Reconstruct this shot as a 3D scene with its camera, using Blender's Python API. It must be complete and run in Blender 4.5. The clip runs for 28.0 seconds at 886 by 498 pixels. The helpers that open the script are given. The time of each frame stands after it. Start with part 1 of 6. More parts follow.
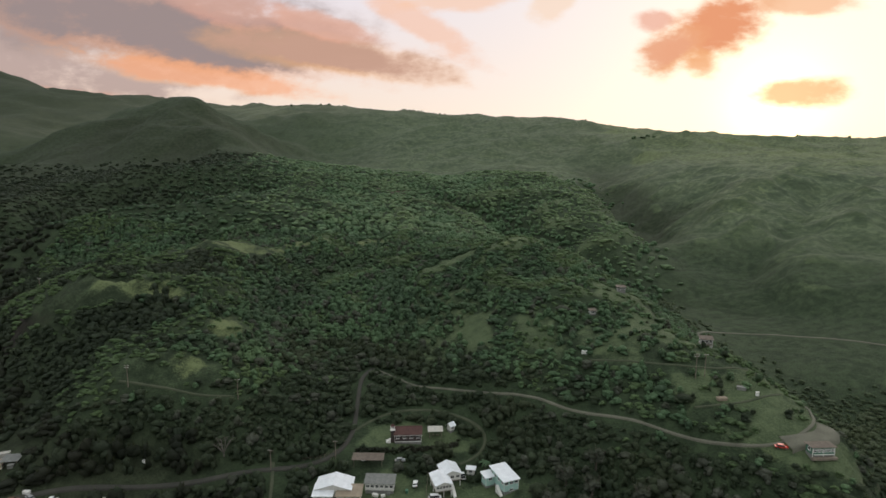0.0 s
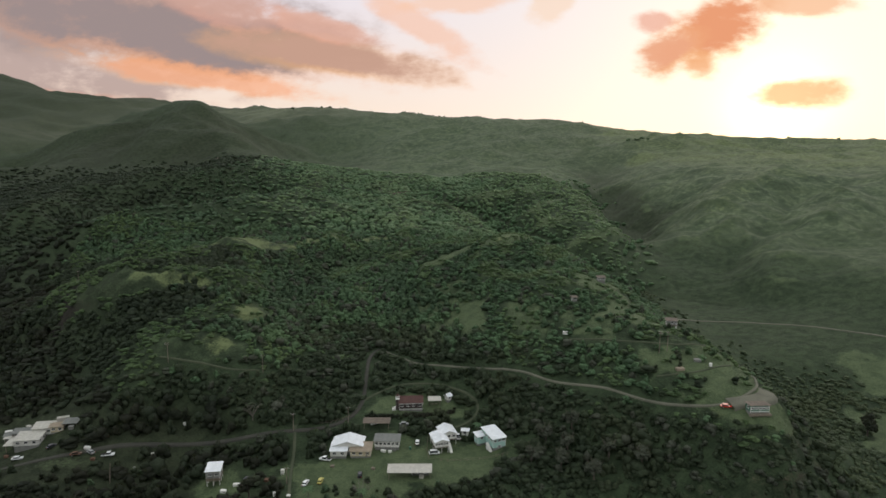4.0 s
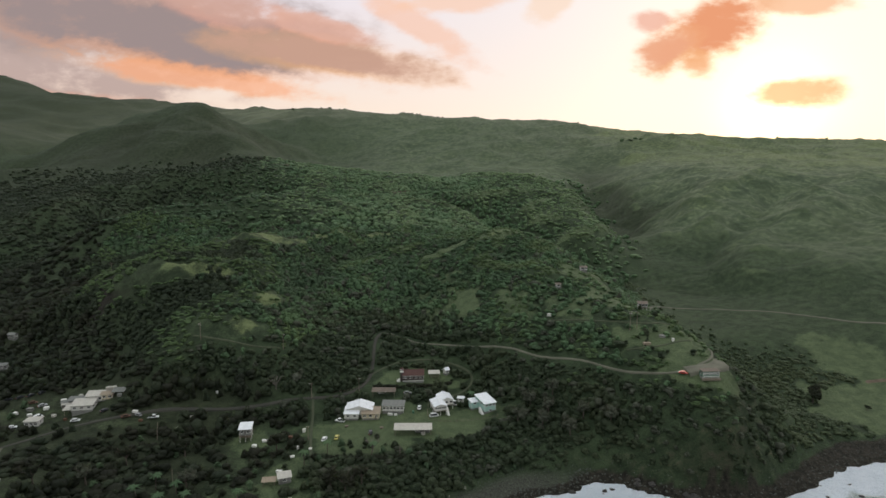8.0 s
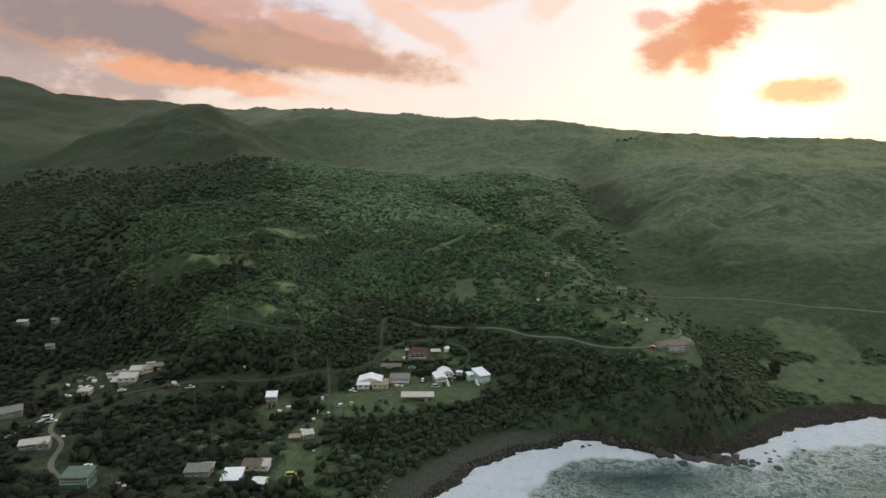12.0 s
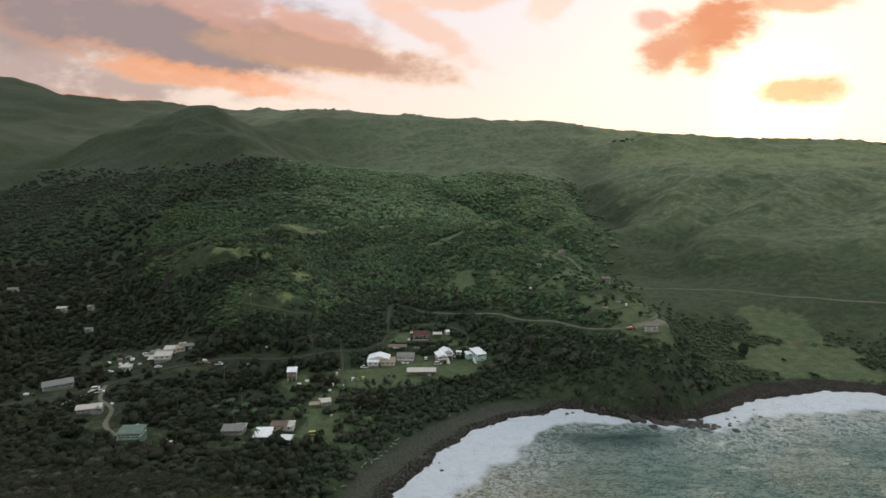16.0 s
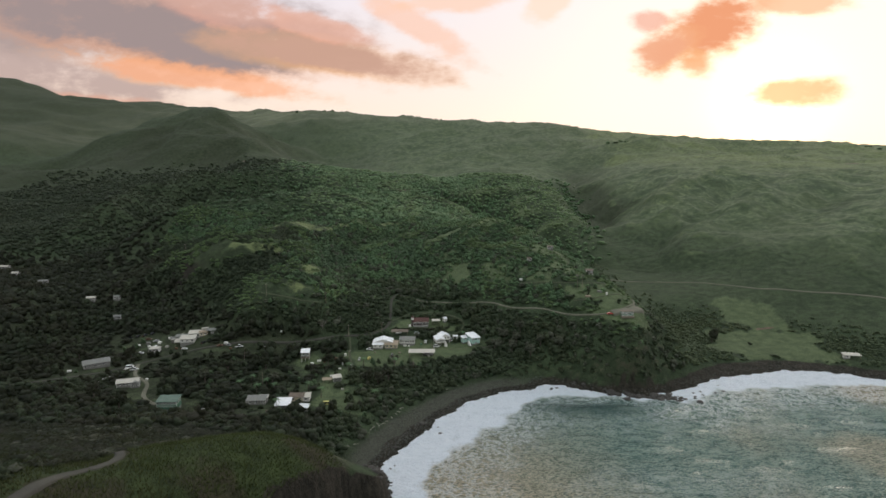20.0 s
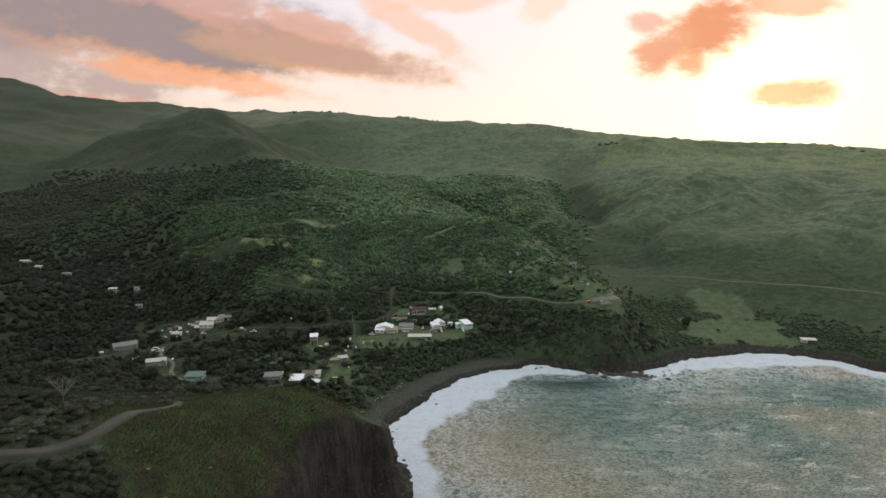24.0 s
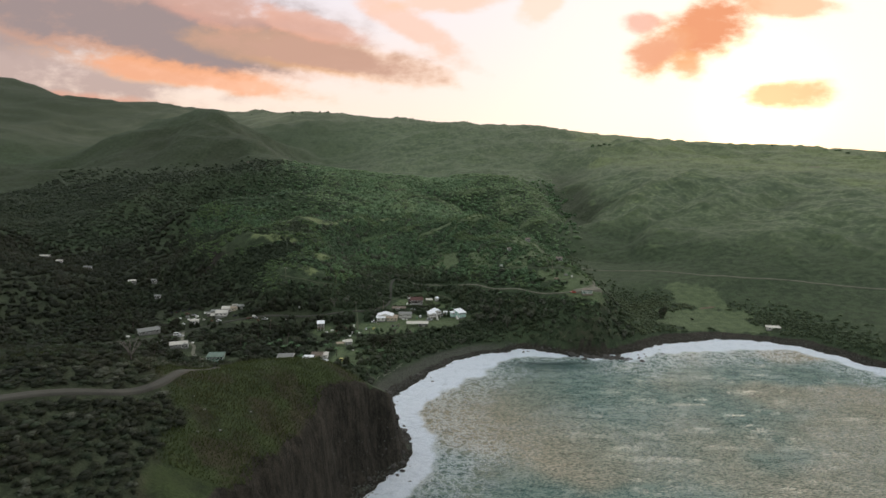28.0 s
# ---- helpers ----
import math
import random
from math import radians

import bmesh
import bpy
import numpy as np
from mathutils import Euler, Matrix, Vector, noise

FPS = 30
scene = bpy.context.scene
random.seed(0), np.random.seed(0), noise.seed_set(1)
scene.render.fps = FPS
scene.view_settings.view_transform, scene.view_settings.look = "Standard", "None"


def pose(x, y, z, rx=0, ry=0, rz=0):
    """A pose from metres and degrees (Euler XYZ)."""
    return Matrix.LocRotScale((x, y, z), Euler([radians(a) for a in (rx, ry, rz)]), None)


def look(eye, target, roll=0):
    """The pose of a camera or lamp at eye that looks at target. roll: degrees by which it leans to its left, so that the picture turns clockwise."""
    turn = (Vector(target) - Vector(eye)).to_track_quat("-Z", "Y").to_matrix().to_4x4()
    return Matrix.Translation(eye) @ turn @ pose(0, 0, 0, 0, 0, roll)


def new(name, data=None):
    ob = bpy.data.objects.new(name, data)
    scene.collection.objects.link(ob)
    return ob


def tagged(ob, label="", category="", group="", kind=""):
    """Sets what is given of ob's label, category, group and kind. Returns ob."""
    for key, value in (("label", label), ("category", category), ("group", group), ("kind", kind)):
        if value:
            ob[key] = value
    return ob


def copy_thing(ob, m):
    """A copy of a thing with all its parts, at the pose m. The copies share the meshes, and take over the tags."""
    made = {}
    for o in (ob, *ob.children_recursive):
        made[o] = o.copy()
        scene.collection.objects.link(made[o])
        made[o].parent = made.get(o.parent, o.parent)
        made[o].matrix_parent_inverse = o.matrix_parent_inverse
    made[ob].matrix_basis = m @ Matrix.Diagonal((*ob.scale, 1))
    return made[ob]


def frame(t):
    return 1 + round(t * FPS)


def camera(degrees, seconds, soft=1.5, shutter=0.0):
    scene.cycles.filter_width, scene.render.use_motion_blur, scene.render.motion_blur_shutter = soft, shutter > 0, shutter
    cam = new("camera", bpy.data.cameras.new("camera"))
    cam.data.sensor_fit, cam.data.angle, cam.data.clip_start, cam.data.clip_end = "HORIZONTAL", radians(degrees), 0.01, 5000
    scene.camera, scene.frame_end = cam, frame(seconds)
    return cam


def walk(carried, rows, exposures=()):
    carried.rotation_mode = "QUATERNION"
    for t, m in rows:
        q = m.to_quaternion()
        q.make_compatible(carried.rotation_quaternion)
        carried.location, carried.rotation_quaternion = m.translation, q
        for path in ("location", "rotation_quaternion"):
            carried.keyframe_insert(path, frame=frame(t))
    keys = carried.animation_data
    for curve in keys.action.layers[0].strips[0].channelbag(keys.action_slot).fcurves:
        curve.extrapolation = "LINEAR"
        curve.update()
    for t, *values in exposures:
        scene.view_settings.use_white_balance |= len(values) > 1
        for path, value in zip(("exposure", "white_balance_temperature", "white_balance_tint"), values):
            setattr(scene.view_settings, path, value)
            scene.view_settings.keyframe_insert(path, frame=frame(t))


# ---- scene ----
cam = camera(73, 28.0, soft=1.6)
walk(cam, [
    (0, look((-0.00, 0.00, 143.62), (0.088, 98.663, 127.323), 0.52)),
    (2, look((0.62, -19.34, 144.72), (0.671, 79.347, 128.569), 0.44)),
    (4, look((0.99, -39.97, 145.86), (1.094, 58.725, 129.784), 0.41)),
    (6, look((1.18, -61.28, 147.00), (1.414, 37.424, 130.921), 0.36)),
    (8, look((1.26, -82.83, 148.09), (1.587, 15.859, 131.967), 0.29)),
    (10, look((1.25, -104.41, 149.12), (1.580, -5.730, 132.936), 0.22)),
    (12, look((1.16, -125.92, 150.11), (1.416, -27.245, 133.864), 0.17)),
    (14, look((1.02, -147.36, 151.06), (1.175, -48.689, 134.788), 0.15)),
    (16, look((0.82, -168.80, 152.01), (0.960, -70.131, 135.745), 0.17)),
    (18, look((0.58, -190.35, 152.97), (0.850, -91.669, 136.756), 0.20)),
    (20, look((0.31, -212.08, 153.97), (0.871, -113.391, 137.827), 0.25)),
    (22, look((0.05, -234.03, 155.05), (0.983, -135.338, 138.948), 0.31)),
    (24, look((-0.15, -256.15, 156.20), (1.124, -157.459, 140.110), 0.40)),
    (26, look((-0.21, -278.25, 157.45), (1.308, -179.571, 141.328), 0.50)),
    (28, look((0.00, -300.00, 158.77), (1.821, -201.320, 142.675), 0.55)),
], [(0, -0.05), (8, -0.02), (18, 0.05), (28, 0.09)])

# ---- sky, sun and exposure ----
SUN_AZ, SUN_EL, GLOW_EL = radians(28.5), radians(12.0), radians(4.0)  # the glow sits on the ridge; its light comes from the bright sky above it


class Nodes:
    """A short way to write node trees."""

    def __init__(self, tree):
        self.t = tree
        tree.nodes.clear()

    def put(self, sock, v):
        if isinstance(v, bpy.types.NodeSocket):
            self.t.links.new(v, sock)
        elif v is not None:
            sock.default_value = v

    def add(self, kind, inputs=(), out=0, **props):
        n = self.t.nodes.new(kind)
        for k, v in props.items():
            setattr(n, k, v)
        for k, v in (inputs.items() if isinstance(inputs, dict) else enumerate(inputs)):
            self.put(n.inputs[k], v)
        return n.outputs[out] if len(n.outputs) else None

    def m(self, op, a, b=None, c=None, clamp=False):
        return self.add("ShaderNodeMath", [v for v in (a, b, c) if v is not None], operation=op, use_clamp=clamp)

    def step(self, x, lo, hi):
        return self.add("ShaderNodeMapRange", {0: x, 1: lo, 2: hi}, interpolation_type="SMOOTHSTEP")

    def mix(self, f, a, b, blend="MIX"):
        n = self.t.nodes.new("ShaderNodeMix")
        n.data_type, n.blend_type = "RGBA", blend
        for k, v in ((0, f), (6, a), (7, b)):
            self.put(n.inputs[k], (*v, 1) if isinstance(v, tuple) and len(v) == 3 else v)
        return n.outputs[2]

    def noise(self, vec, scale, detail=4.0, rough=0.55, dist=0.0, kind="ShaderNodeTexNoise"):
        return self.add(kind, {"Vector": vec, "Scale": scale, "Detail": detail, "Roughness": rough, "Distortion": dist})


def make_sky():
    world = bpy.data.worlds.new("evening_sky")
    scene.world = world
    world.use_nodes = True
    n = Nodes(world.node_tree)
    way = n.add("ShaderNodeTexCoord")
    xyz = n.t.nodes.new("ShaderNodeSeparateXYZ")
    n.t.links.new(way, xyz.inputs[0])
    x, y, z = xyz.outputs
    sun = (math.sin(SUN_AZ) * math.cos(GLOW_EL), math.cos(SUN_AZ) * math.cos(GLOW_EL), math.sin(GLOW_EL))
    near = n.m("MAXIMUM", n.add("ShaderNodeVectorMath", [way, sun], out=1, operation="DOT_PRODUCT"), 0.0)
    height = n.m("MAXIMUM", z, 0.0)
    # clear air: lavender above, peach towards the horizon, pale gold round the sun
    nishita = n.add("ShaderNodeTexSky", sky_type="NISHITA", sun_disc=False, sun_elevation=SUN_EL, sun_rotation=SUN_AZ, altitude=150.0)
    air = n.mix(n.step(height, 0.03, 0.30), (1.0, 0.78, 0.64), (0.86, 0.82, 0.94))
    air = n.mix(n.m("POWER", near, 5.0), air, (1.0, 0.88, 0.83))
    air = n.mix(n.m("POWER", near, 60.0), air, (1.0, 0.92, 0.72))
    air = n.mix(n.m("POWER", near, 500.0), air, (1.9, 1.7, 1.15))
    air = n.mix(0.1, air, n.mix(1.0, nishita, (0.12, 0.12, 0.12), "MULTIPLY"))
    away = n.add("ShaderNodeVectorMath", [way, (math.sin(SUN_AZ), math.cos(SUN_AZ), 0)], out=1, operation="DOT_PRODUCT")
    back = n.step(away, 0.30, -0.55)
    air = n.mix(back, air, (0.79, 0.83, 0.81))
    air = n.mix(n.step(z, 0.35, 0.8), air, (1.07, 1.12, 1.10))
    # clouds lie on a plane before the eye: u to the right, v up
    fwd = n.m("MAXIMUM", y, 0.05)
    u, v = n.m("DIVIDE", x, fwd), n.m("DIVIDE", z, fwd)
    uv = n.add("ShaderNodeCombineXYZ", [u, n.m("MULTIPLY", v, 2.0), 0.0])
    warp = n.noise(uv, 6.5, 5.0, 0.52)
    wisp = n.noise(n.add("ShaderNodeVectorMath", [uv, (7.3, 1.1, 0)], operation="ADD"), 24.0, 8.0, 0.62)
    puff = n.m("ADD", n.m("MULTIPLY", n.m("SUBTRACT", warp, 0.5), 2.2), n.m("MULTIPLY", n.m("SUBTRACT", wisp, 0.5), 1.2))

    def bank(cu, cv, ru, rv, turn, rag=1.0, soft=1.0):
        c, s = math.cos(radians(turn)), math.sin(radians(turn))
        du, dv = n.m("SUBTRACT", u, cu), n.m("SUBTRACT", v, cv)
        a = n.m("ADD", n.m("MULTIPLY", du, c / ru), n.m("MULTIPLY", dv, s / ru))
        b = n.m("ADD", n.m("MULTIPLY", du, -s / rv), n.m("MULTIPLY", dv, c / rv))
        r = n.m("ADD", n.m("MULTIPLY", a, a), n.m("MULTIPLY", b, b))
        body = n.m("ADD", n.m("SUBTRACT", 1.22, r), n.m("MULTIPLY", puff, rag))
        return n.step(body, 0.0, soft), b

    sky = air
    for cu, cv, ru, rv, turn, rag, lit, shade, dense in CLOUDS:
        mask, low = bank(cu, cv, 1.5 * ru, 1.5 * rv, turn, rag + 0.3)
        tone = n.mix(n.step(n.m("ADD", low, n.m("MULTIPLY", puff, 0.5)), -1.05, -0.45), lit, shade)
        tone = n.mix(n.m("POWER", mask, 1.6), n.mix(0.5, lit, sky), tone)
        sky = n.mix(n.m("MULTIPLY", mask, n.m("MULTIPLY", n.m("SUBTRACT", 1.0, back), dense)), sky, tone)
    n.add("ShaderNodeOutputWorld", [n.add("ShaderNodeBackground", [sky, 1.0])])


# centre (right, up), half-widths, turn, raggedness, lit underside, shaded body, density
CLOUDS = [
    (-0.80, 0.13, 0.34, 0.085, -4, 0.7, (0.60, 0.36, 0.29), (0.48, 0.35, 0.32), 0.85),
    (-0.60, 0.212, 0.36, 0.054, -5, 0.5, (0.44, 0.33, 0.30), (0.40, 0.32, 0.31), 0.95),
    (-0.40, 0.118, 0.17, 0.016, -8, 0.8, (1.0, 0.60, 0.36), (0.98, 0.45, 0.24), 0.75),
    (-0.42, 0.185, 0.30, 0.040, -8, 0.5, (0.98, 0.42, 0.18), (0.35, 0.275, 0.27), 1.0),
    (-0.19, 0.150, 0.15, 0.022, -9, 0.5, (1.0, 0.50, 0.16), (0.60, 0.36, 0.27), 0.95),
    (-0.58, 0.068, 0.20, 0.016, -5, 0.6, (1.0, 0.42, 0.20), (0.78, 0.38, 0.26), 0.7),
    (-0.36, 0.235, 0.08, 0.030, -18, 0.6, (0.95, 0.44, 0.30), (0.66, 0.40, 0.33), 0.85),
    (-0.20, 0.195, 0.07, 0.014, -14, 0.7, (0.96, 0.46, 0.32), (0.80, 0.46, 0.36), 0.75),
    (-0.04, 0.200, 0.10, 0.018, -30, 0.7, (1.0, 0.55, 0.36), (0.96, 0.58, 0.42), 0.7),
    (0.02, 0.236, 0.09, 0.014, 4, 0.7, (1.0, 0.58, 0.36), (0.98, 0.62, 0.44), 0.7),
    (0.165, 0.230, 0.03, 0.020, 30, 0.7, (1.0, 0.66, 0.42), (0.98, 0.70, 0.50), 0.6),
    (0.425, 0.195, 0.076, 0.038, 25, 0.7, (1.0, 0.52, 0.22), (0.86, 0.36, 0.19), 1.0),
    (0.362, 0.168, 0.042, 0.024, 20, 0.7, (1.0, 0.56, 0.26), (0.88, 0.42, 0.25), 0.95),
    (0.335, 0.205, 0.026, 0.014, 0, 0.6, (0.96, 0.46, 0.30), (0.88, 0.44, 0.32), 0.8),
    (0.415, 0.140, 0.024, 0.018, -20, 0.6, (1.0, 0.58, 0.26), (0.94, 0.46, 0.22), 0.9),
    (0.588, 0.097, 0.062, 0.019, 2, 0.5, (1.0, 0.58, 0.22), (0.94, 0.50, 0.22), 0.85),
    (0.575, 0.235, 0.06, 0.016, 0, 0.6, (1.0, 0.54, 0.26), (0.96, 0.54, 0.32), 0.85),
]
make_sky()
sun_lamp = new("sun", bpy.data.lights.new("sun", "SUN"))
sun_lamp.data.energy, sun_lamp.data.angle, sun_lamp.data.color = 1.0, radians(34), (1.0, 0.90, 0.74)
sun_lamp.matrix_world = look((0, 0, 600), (-math.sin(SUN_AZ) * 100, -math.cos(SUN_AZ) * 100, 600 - math.tan(SUN_EL) * 100))

# ---- materials ----
def material(name, dark, light, scale=1.0, rough=0.8, bump=0.0, metal=0.0, fine=8.0, vary=0.0, spec=0.3, contrast=1.0):
    """Two colours mixed by a coarse and a fine noise, in metres, with relief of the same grain."""
    mat = bpy.data.materials.new(name)
    mat.use_nodes = True
    n = Nodes(mat.node_tree)
    at = n.add("ShaderNodeTexCoord", out=3)
    big, small = n.noise(at, scale, 4.0), n.noise(at, scale * fine, 4.0, 0.65)
    f = n.m("ADD", n.m("MULTIPLY", big, 0.55), n.m("MULTIPLY", small, 0.45))
    f = n.step(f, 0.5 - 0.25 / contrast, 0.5 + 0.25 / contrast)
    col = n.mix(f, dark, light)
    if vary:
        rnd = n.add("ShaderNodeObjectInfo", out=5)
        col = n.mix(n.m("MULTIPLY", rnd, vary), col, dark)
    ins = {"Base Color": col, "Roughness": rough, "Metallic": metal, "Specular IOR Level": spec}
    if bump:
        ins["Normal"] = n.add("ShaderNodeBump", {"Height": small, "Strength": bump, "Distance": 0.5 / (scale * fine)})
    n.add("ShaderNodeOutputMaterial", [n.add("ShaderNodeBsdfPrincipled", ins)])
    return mat


M = {
    "white_roof": material("white_metal_roof", (0.55, 0.57, 0.60), (0.78, 0.80, 0.84), 0.4, 0.45, 0.1),
    "pale_roof": material("pale_roof", (0.30, 0.29, 0.26), (0.50, 0.48, 0.44), 0.6, 0.6, 0.1),
    "tan_roof": material("tan_roof", (0.20, 0.16, 0.12), (0.30, 0.25, 0.19), 0.5, 0.75, 0.2),
    "grey_roof": material("grey_roof", (0.10, 0.105, 0.10), (0.20, 0.205, 0.195), 0.6, 0.7, 0.2),
    "brown_roof": material("brown_roof", (0.085, 0.068, 0.056), (0.165, 0.135, 0.11), 0.5, 0.8, 0.3),
    "red_roof": material("dark_red_roof", (0.058, 0.028, 0.026), (0.10, 0.048, 0.042), 0.6, 0.7, 0.3),
    "green_roof": material("green_roof", (0.06, 0.10, 0.08), (0.11, 0.16, 0.13), 0.5, 0.6, 0.2),
    "white_wall": material("white_wall", (0.48, 0.47, 0.44), (0.64, 0.63, 0.60), 0.7, 0.8, 0.1),
    "cream_wall": material("cream_wall", (0.42, 0.36, 0.25), (0.54, 0.47, 0.34), 0.7, 0.8, 0.1),
    "teal_wall": material("teal_wall", (0.30, 0.47, 0.43), (0.40, 0.58, 0.53), 0.7, 0.8, 0.1),
    "green_wall": material("green_wall", (0.05, 0.13, 0.09), (0.08, 0.18, 0.12), 0.7, 0.8, 0.1),
    "red_wall": material("dark_wall", (0.035, 0.028, 0.028), (0.07, 0.055, 0.052), 0.7, 0.8, 0.1),
    "grey_wall": material("grey_wall", (0.13, 0.13, 0.125), (0.23, 0.23, 0.215), 0.7, 0.8, 0.1),
    "trim": material("white_trim", (0.60, 0.59, 0.57), (0.74, 0.73, 0.71), 0.9, 0.6),
    "glass": material("dark_glass", (0.012, 0.014, 0.016), (0.03, 0.035, 0.04), 0.6, 0.12, spec=0.5),
    "wood": material("grey_wood", (0.12, 0.10, 0.08), (0.24, 0.20, 0.16), 1.5, 0.85, 0.3),
    "metal": material("dull_metal", (0.30, 0.30, 0.30), (0.45, 0.45, 0.45), 1.5, 0.4, metal=0.8),
    "solar": material("solar_panel", (0.01, 0.014, 0.03), (0.018, 0.025, 0.05), 1.0, 0.15, spec=0.5),
    "road": material("worn_asphalt", (0.030, 0.030, 0.026), (0.058, 0.056, 0.047), 0.12, 0.9, 0.3, fine=14),
    "dirt": material("gravel_drive", (0.075, 0.075, 0.058), (0.145, 0.142, 0.11), 0.15, 0.95, 0.4, fine=14),
    "track": material("grassy_track", (0.036, 0.046, 0.027), (0.075, 0.082, 0.052), 0.2, 0.95, 0.4, fine=12),
    "bark": material("bark", (0.06, 0.05, 0.04), (0.13, 0.11, 0.09), 1.0, 0.9, 0.4),
    "dead": material("bleached_wood", (0.10, 0.09, 0.078), (0.18, 0.165, 0.145), 1.0, 0.9, 0.3),
    "driftwood": material("sea_bleached_wood", (0.20, 0.19, 0.165), (0.36, 0.34, 0.30), 1.0, 0.9, 0.3),
    "boulder": material("dark_boulder", (0.022, 0.021, 0.020), (0.075, 0.07, 0.065), 0.5, 0.75, 0.5, vary=0.5),
    "tyre": material("tyre", (0.012, 0.012, 0.012), (0.025, 0.025, 0.025), 4, 0.9),
    "car_white": material("white_car_paint", (0.66, 0.67, 0.68), (0.72, 0.73, 0.74), 0.5, 0.25, spec=0.5),
    "car_red": material("red_car_paint", (0.40, 0.03, 0.02), (0.48, 0.045, 0.03), 0.5, 0.25, spec=0.5),
    "car_dark": material("dark_car_paint", (0.02, 0.022, 0.025), (0.035, 0.037, 0.04), 0.5, 0.25, spec=0.5),
    "car_silver": material("silver_car_paint", (0.30, 0.31, 0.32), (0.38, 0.39, 0.40), 0.5, 0.3, metal=0.3),
    "car_yellow": material("yellow_paint", (0.40, 0.36, 0.10), (0.50, 0.46, 0.16), 0.5, 0.5),
    "rust": material("rusty_scrap", (0.08, 0.045, 0.030), (0.16, 0.090, 0.062), 1.0, 0.85, 0.2),
}


def leaf_material(name, dark, light, warm):
    """Foliage: each clump its own shade, broad drifts of colour over the hill."""
    mat = bpy.data.materials.new(name)
    mat.use_nodes = True
    n = Nodes(mat.node_tree)
    geo = n.t.nodes.new("ShaderNodeNewGeometry")
    pos, isle = geo.outputs["Position"], geo.outputs["Random Per Island"]
    drift = n.noise(pos, 0.02, 4.0)
    clump = n.noise(pos, 0.11, 2.0)
    col = n.mix(n.m("ADD", n.m("MULTIPLY", isle, 0.6), n.m("MULTIPLY", n.m("SUBTRACT", clump, 0.3), 0.8), clamp=True), dark, light)
    col = n.mix(n.m("MULTIPLY", n.step(drift, 0.45, 0.7), 0.6), col, warm)
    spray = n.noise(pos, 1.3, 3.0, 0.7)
    # hollows between sprays are darkened in the colour, in step with the bump
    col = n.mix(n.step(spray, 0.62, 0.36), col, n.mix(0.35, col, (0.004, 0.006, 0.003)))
    nrm = n.add("ShaderNodeBump", {"Height": spray, "Strength": 0.9, "Distance": 0.8})
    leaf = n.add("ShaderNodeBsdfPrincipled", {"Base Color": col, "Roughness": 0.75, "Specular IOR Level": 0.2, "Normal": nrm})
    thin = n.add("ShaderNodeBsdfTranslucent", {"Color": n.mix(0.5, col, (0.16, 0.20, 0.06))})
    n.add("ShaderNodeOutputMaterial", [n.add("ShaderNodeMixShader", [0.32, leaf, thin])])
    return mat


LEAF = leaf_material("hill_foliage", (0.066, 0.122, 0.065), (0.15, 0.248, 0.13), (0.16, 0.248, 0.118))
# crest lighter, gully darker: relief light and shade put into the leaf colours
LEAF_CREST_LIT = leaf_material("crest_foliage_lit", (0.068, 0.115, 0.052), (0.145, 0.215, 0.098), (0.15, 0.21, 0.09))
LEAF_GULLY_SHADE = leaf_material("gully_foliage_shade", (0.048, 0.086, 0.05), (0.108, 0.172, 0.095), (0.108, 0.16, 0.082))
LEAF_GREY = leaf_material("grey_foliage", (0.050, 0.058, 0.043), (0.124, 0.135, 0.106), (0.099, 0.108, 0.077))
# valley, west and foot leaves: dark growth, darkened further for shade
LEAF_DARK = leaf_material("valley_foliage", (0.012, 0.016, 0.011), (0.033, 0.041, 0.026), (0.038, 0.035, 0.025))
LEAF_WEST_SHADE = leaf_material("west_foliage_shade", (0.024, 0.036, 0.023), (0.057, 0.077, 0.047), (0.058, 0.07, 0.042))
LEAF_LOW_SHADE = leaf_material("foot_foliage_shade", (0.027, 0.042, 0.025), (0.066, 0.09, 0.051), (0.07, 0.084, 0.046))
# leaves on the upper crests, lightened to stand for haze
LEAF_TOP_HAZED = leaf_material("upland_crest_foliage_hazed", (0.118, 0.185, 0.096), (0.232, 0.332, 0.170), (0.236, 0.318, 0.156))
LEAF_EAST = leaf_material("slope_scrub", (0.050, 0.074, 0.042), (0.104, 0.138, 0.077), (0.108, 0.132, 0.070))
# leaves of the upper hills, with distance haze put into the colour
LEAF_UP_HAZED = leaf_material("upland_foliage_hazed", (0.105, 0.17, 0.094), (0.215, 0.318, 0.17), (0.222, 0.305, 0.152))


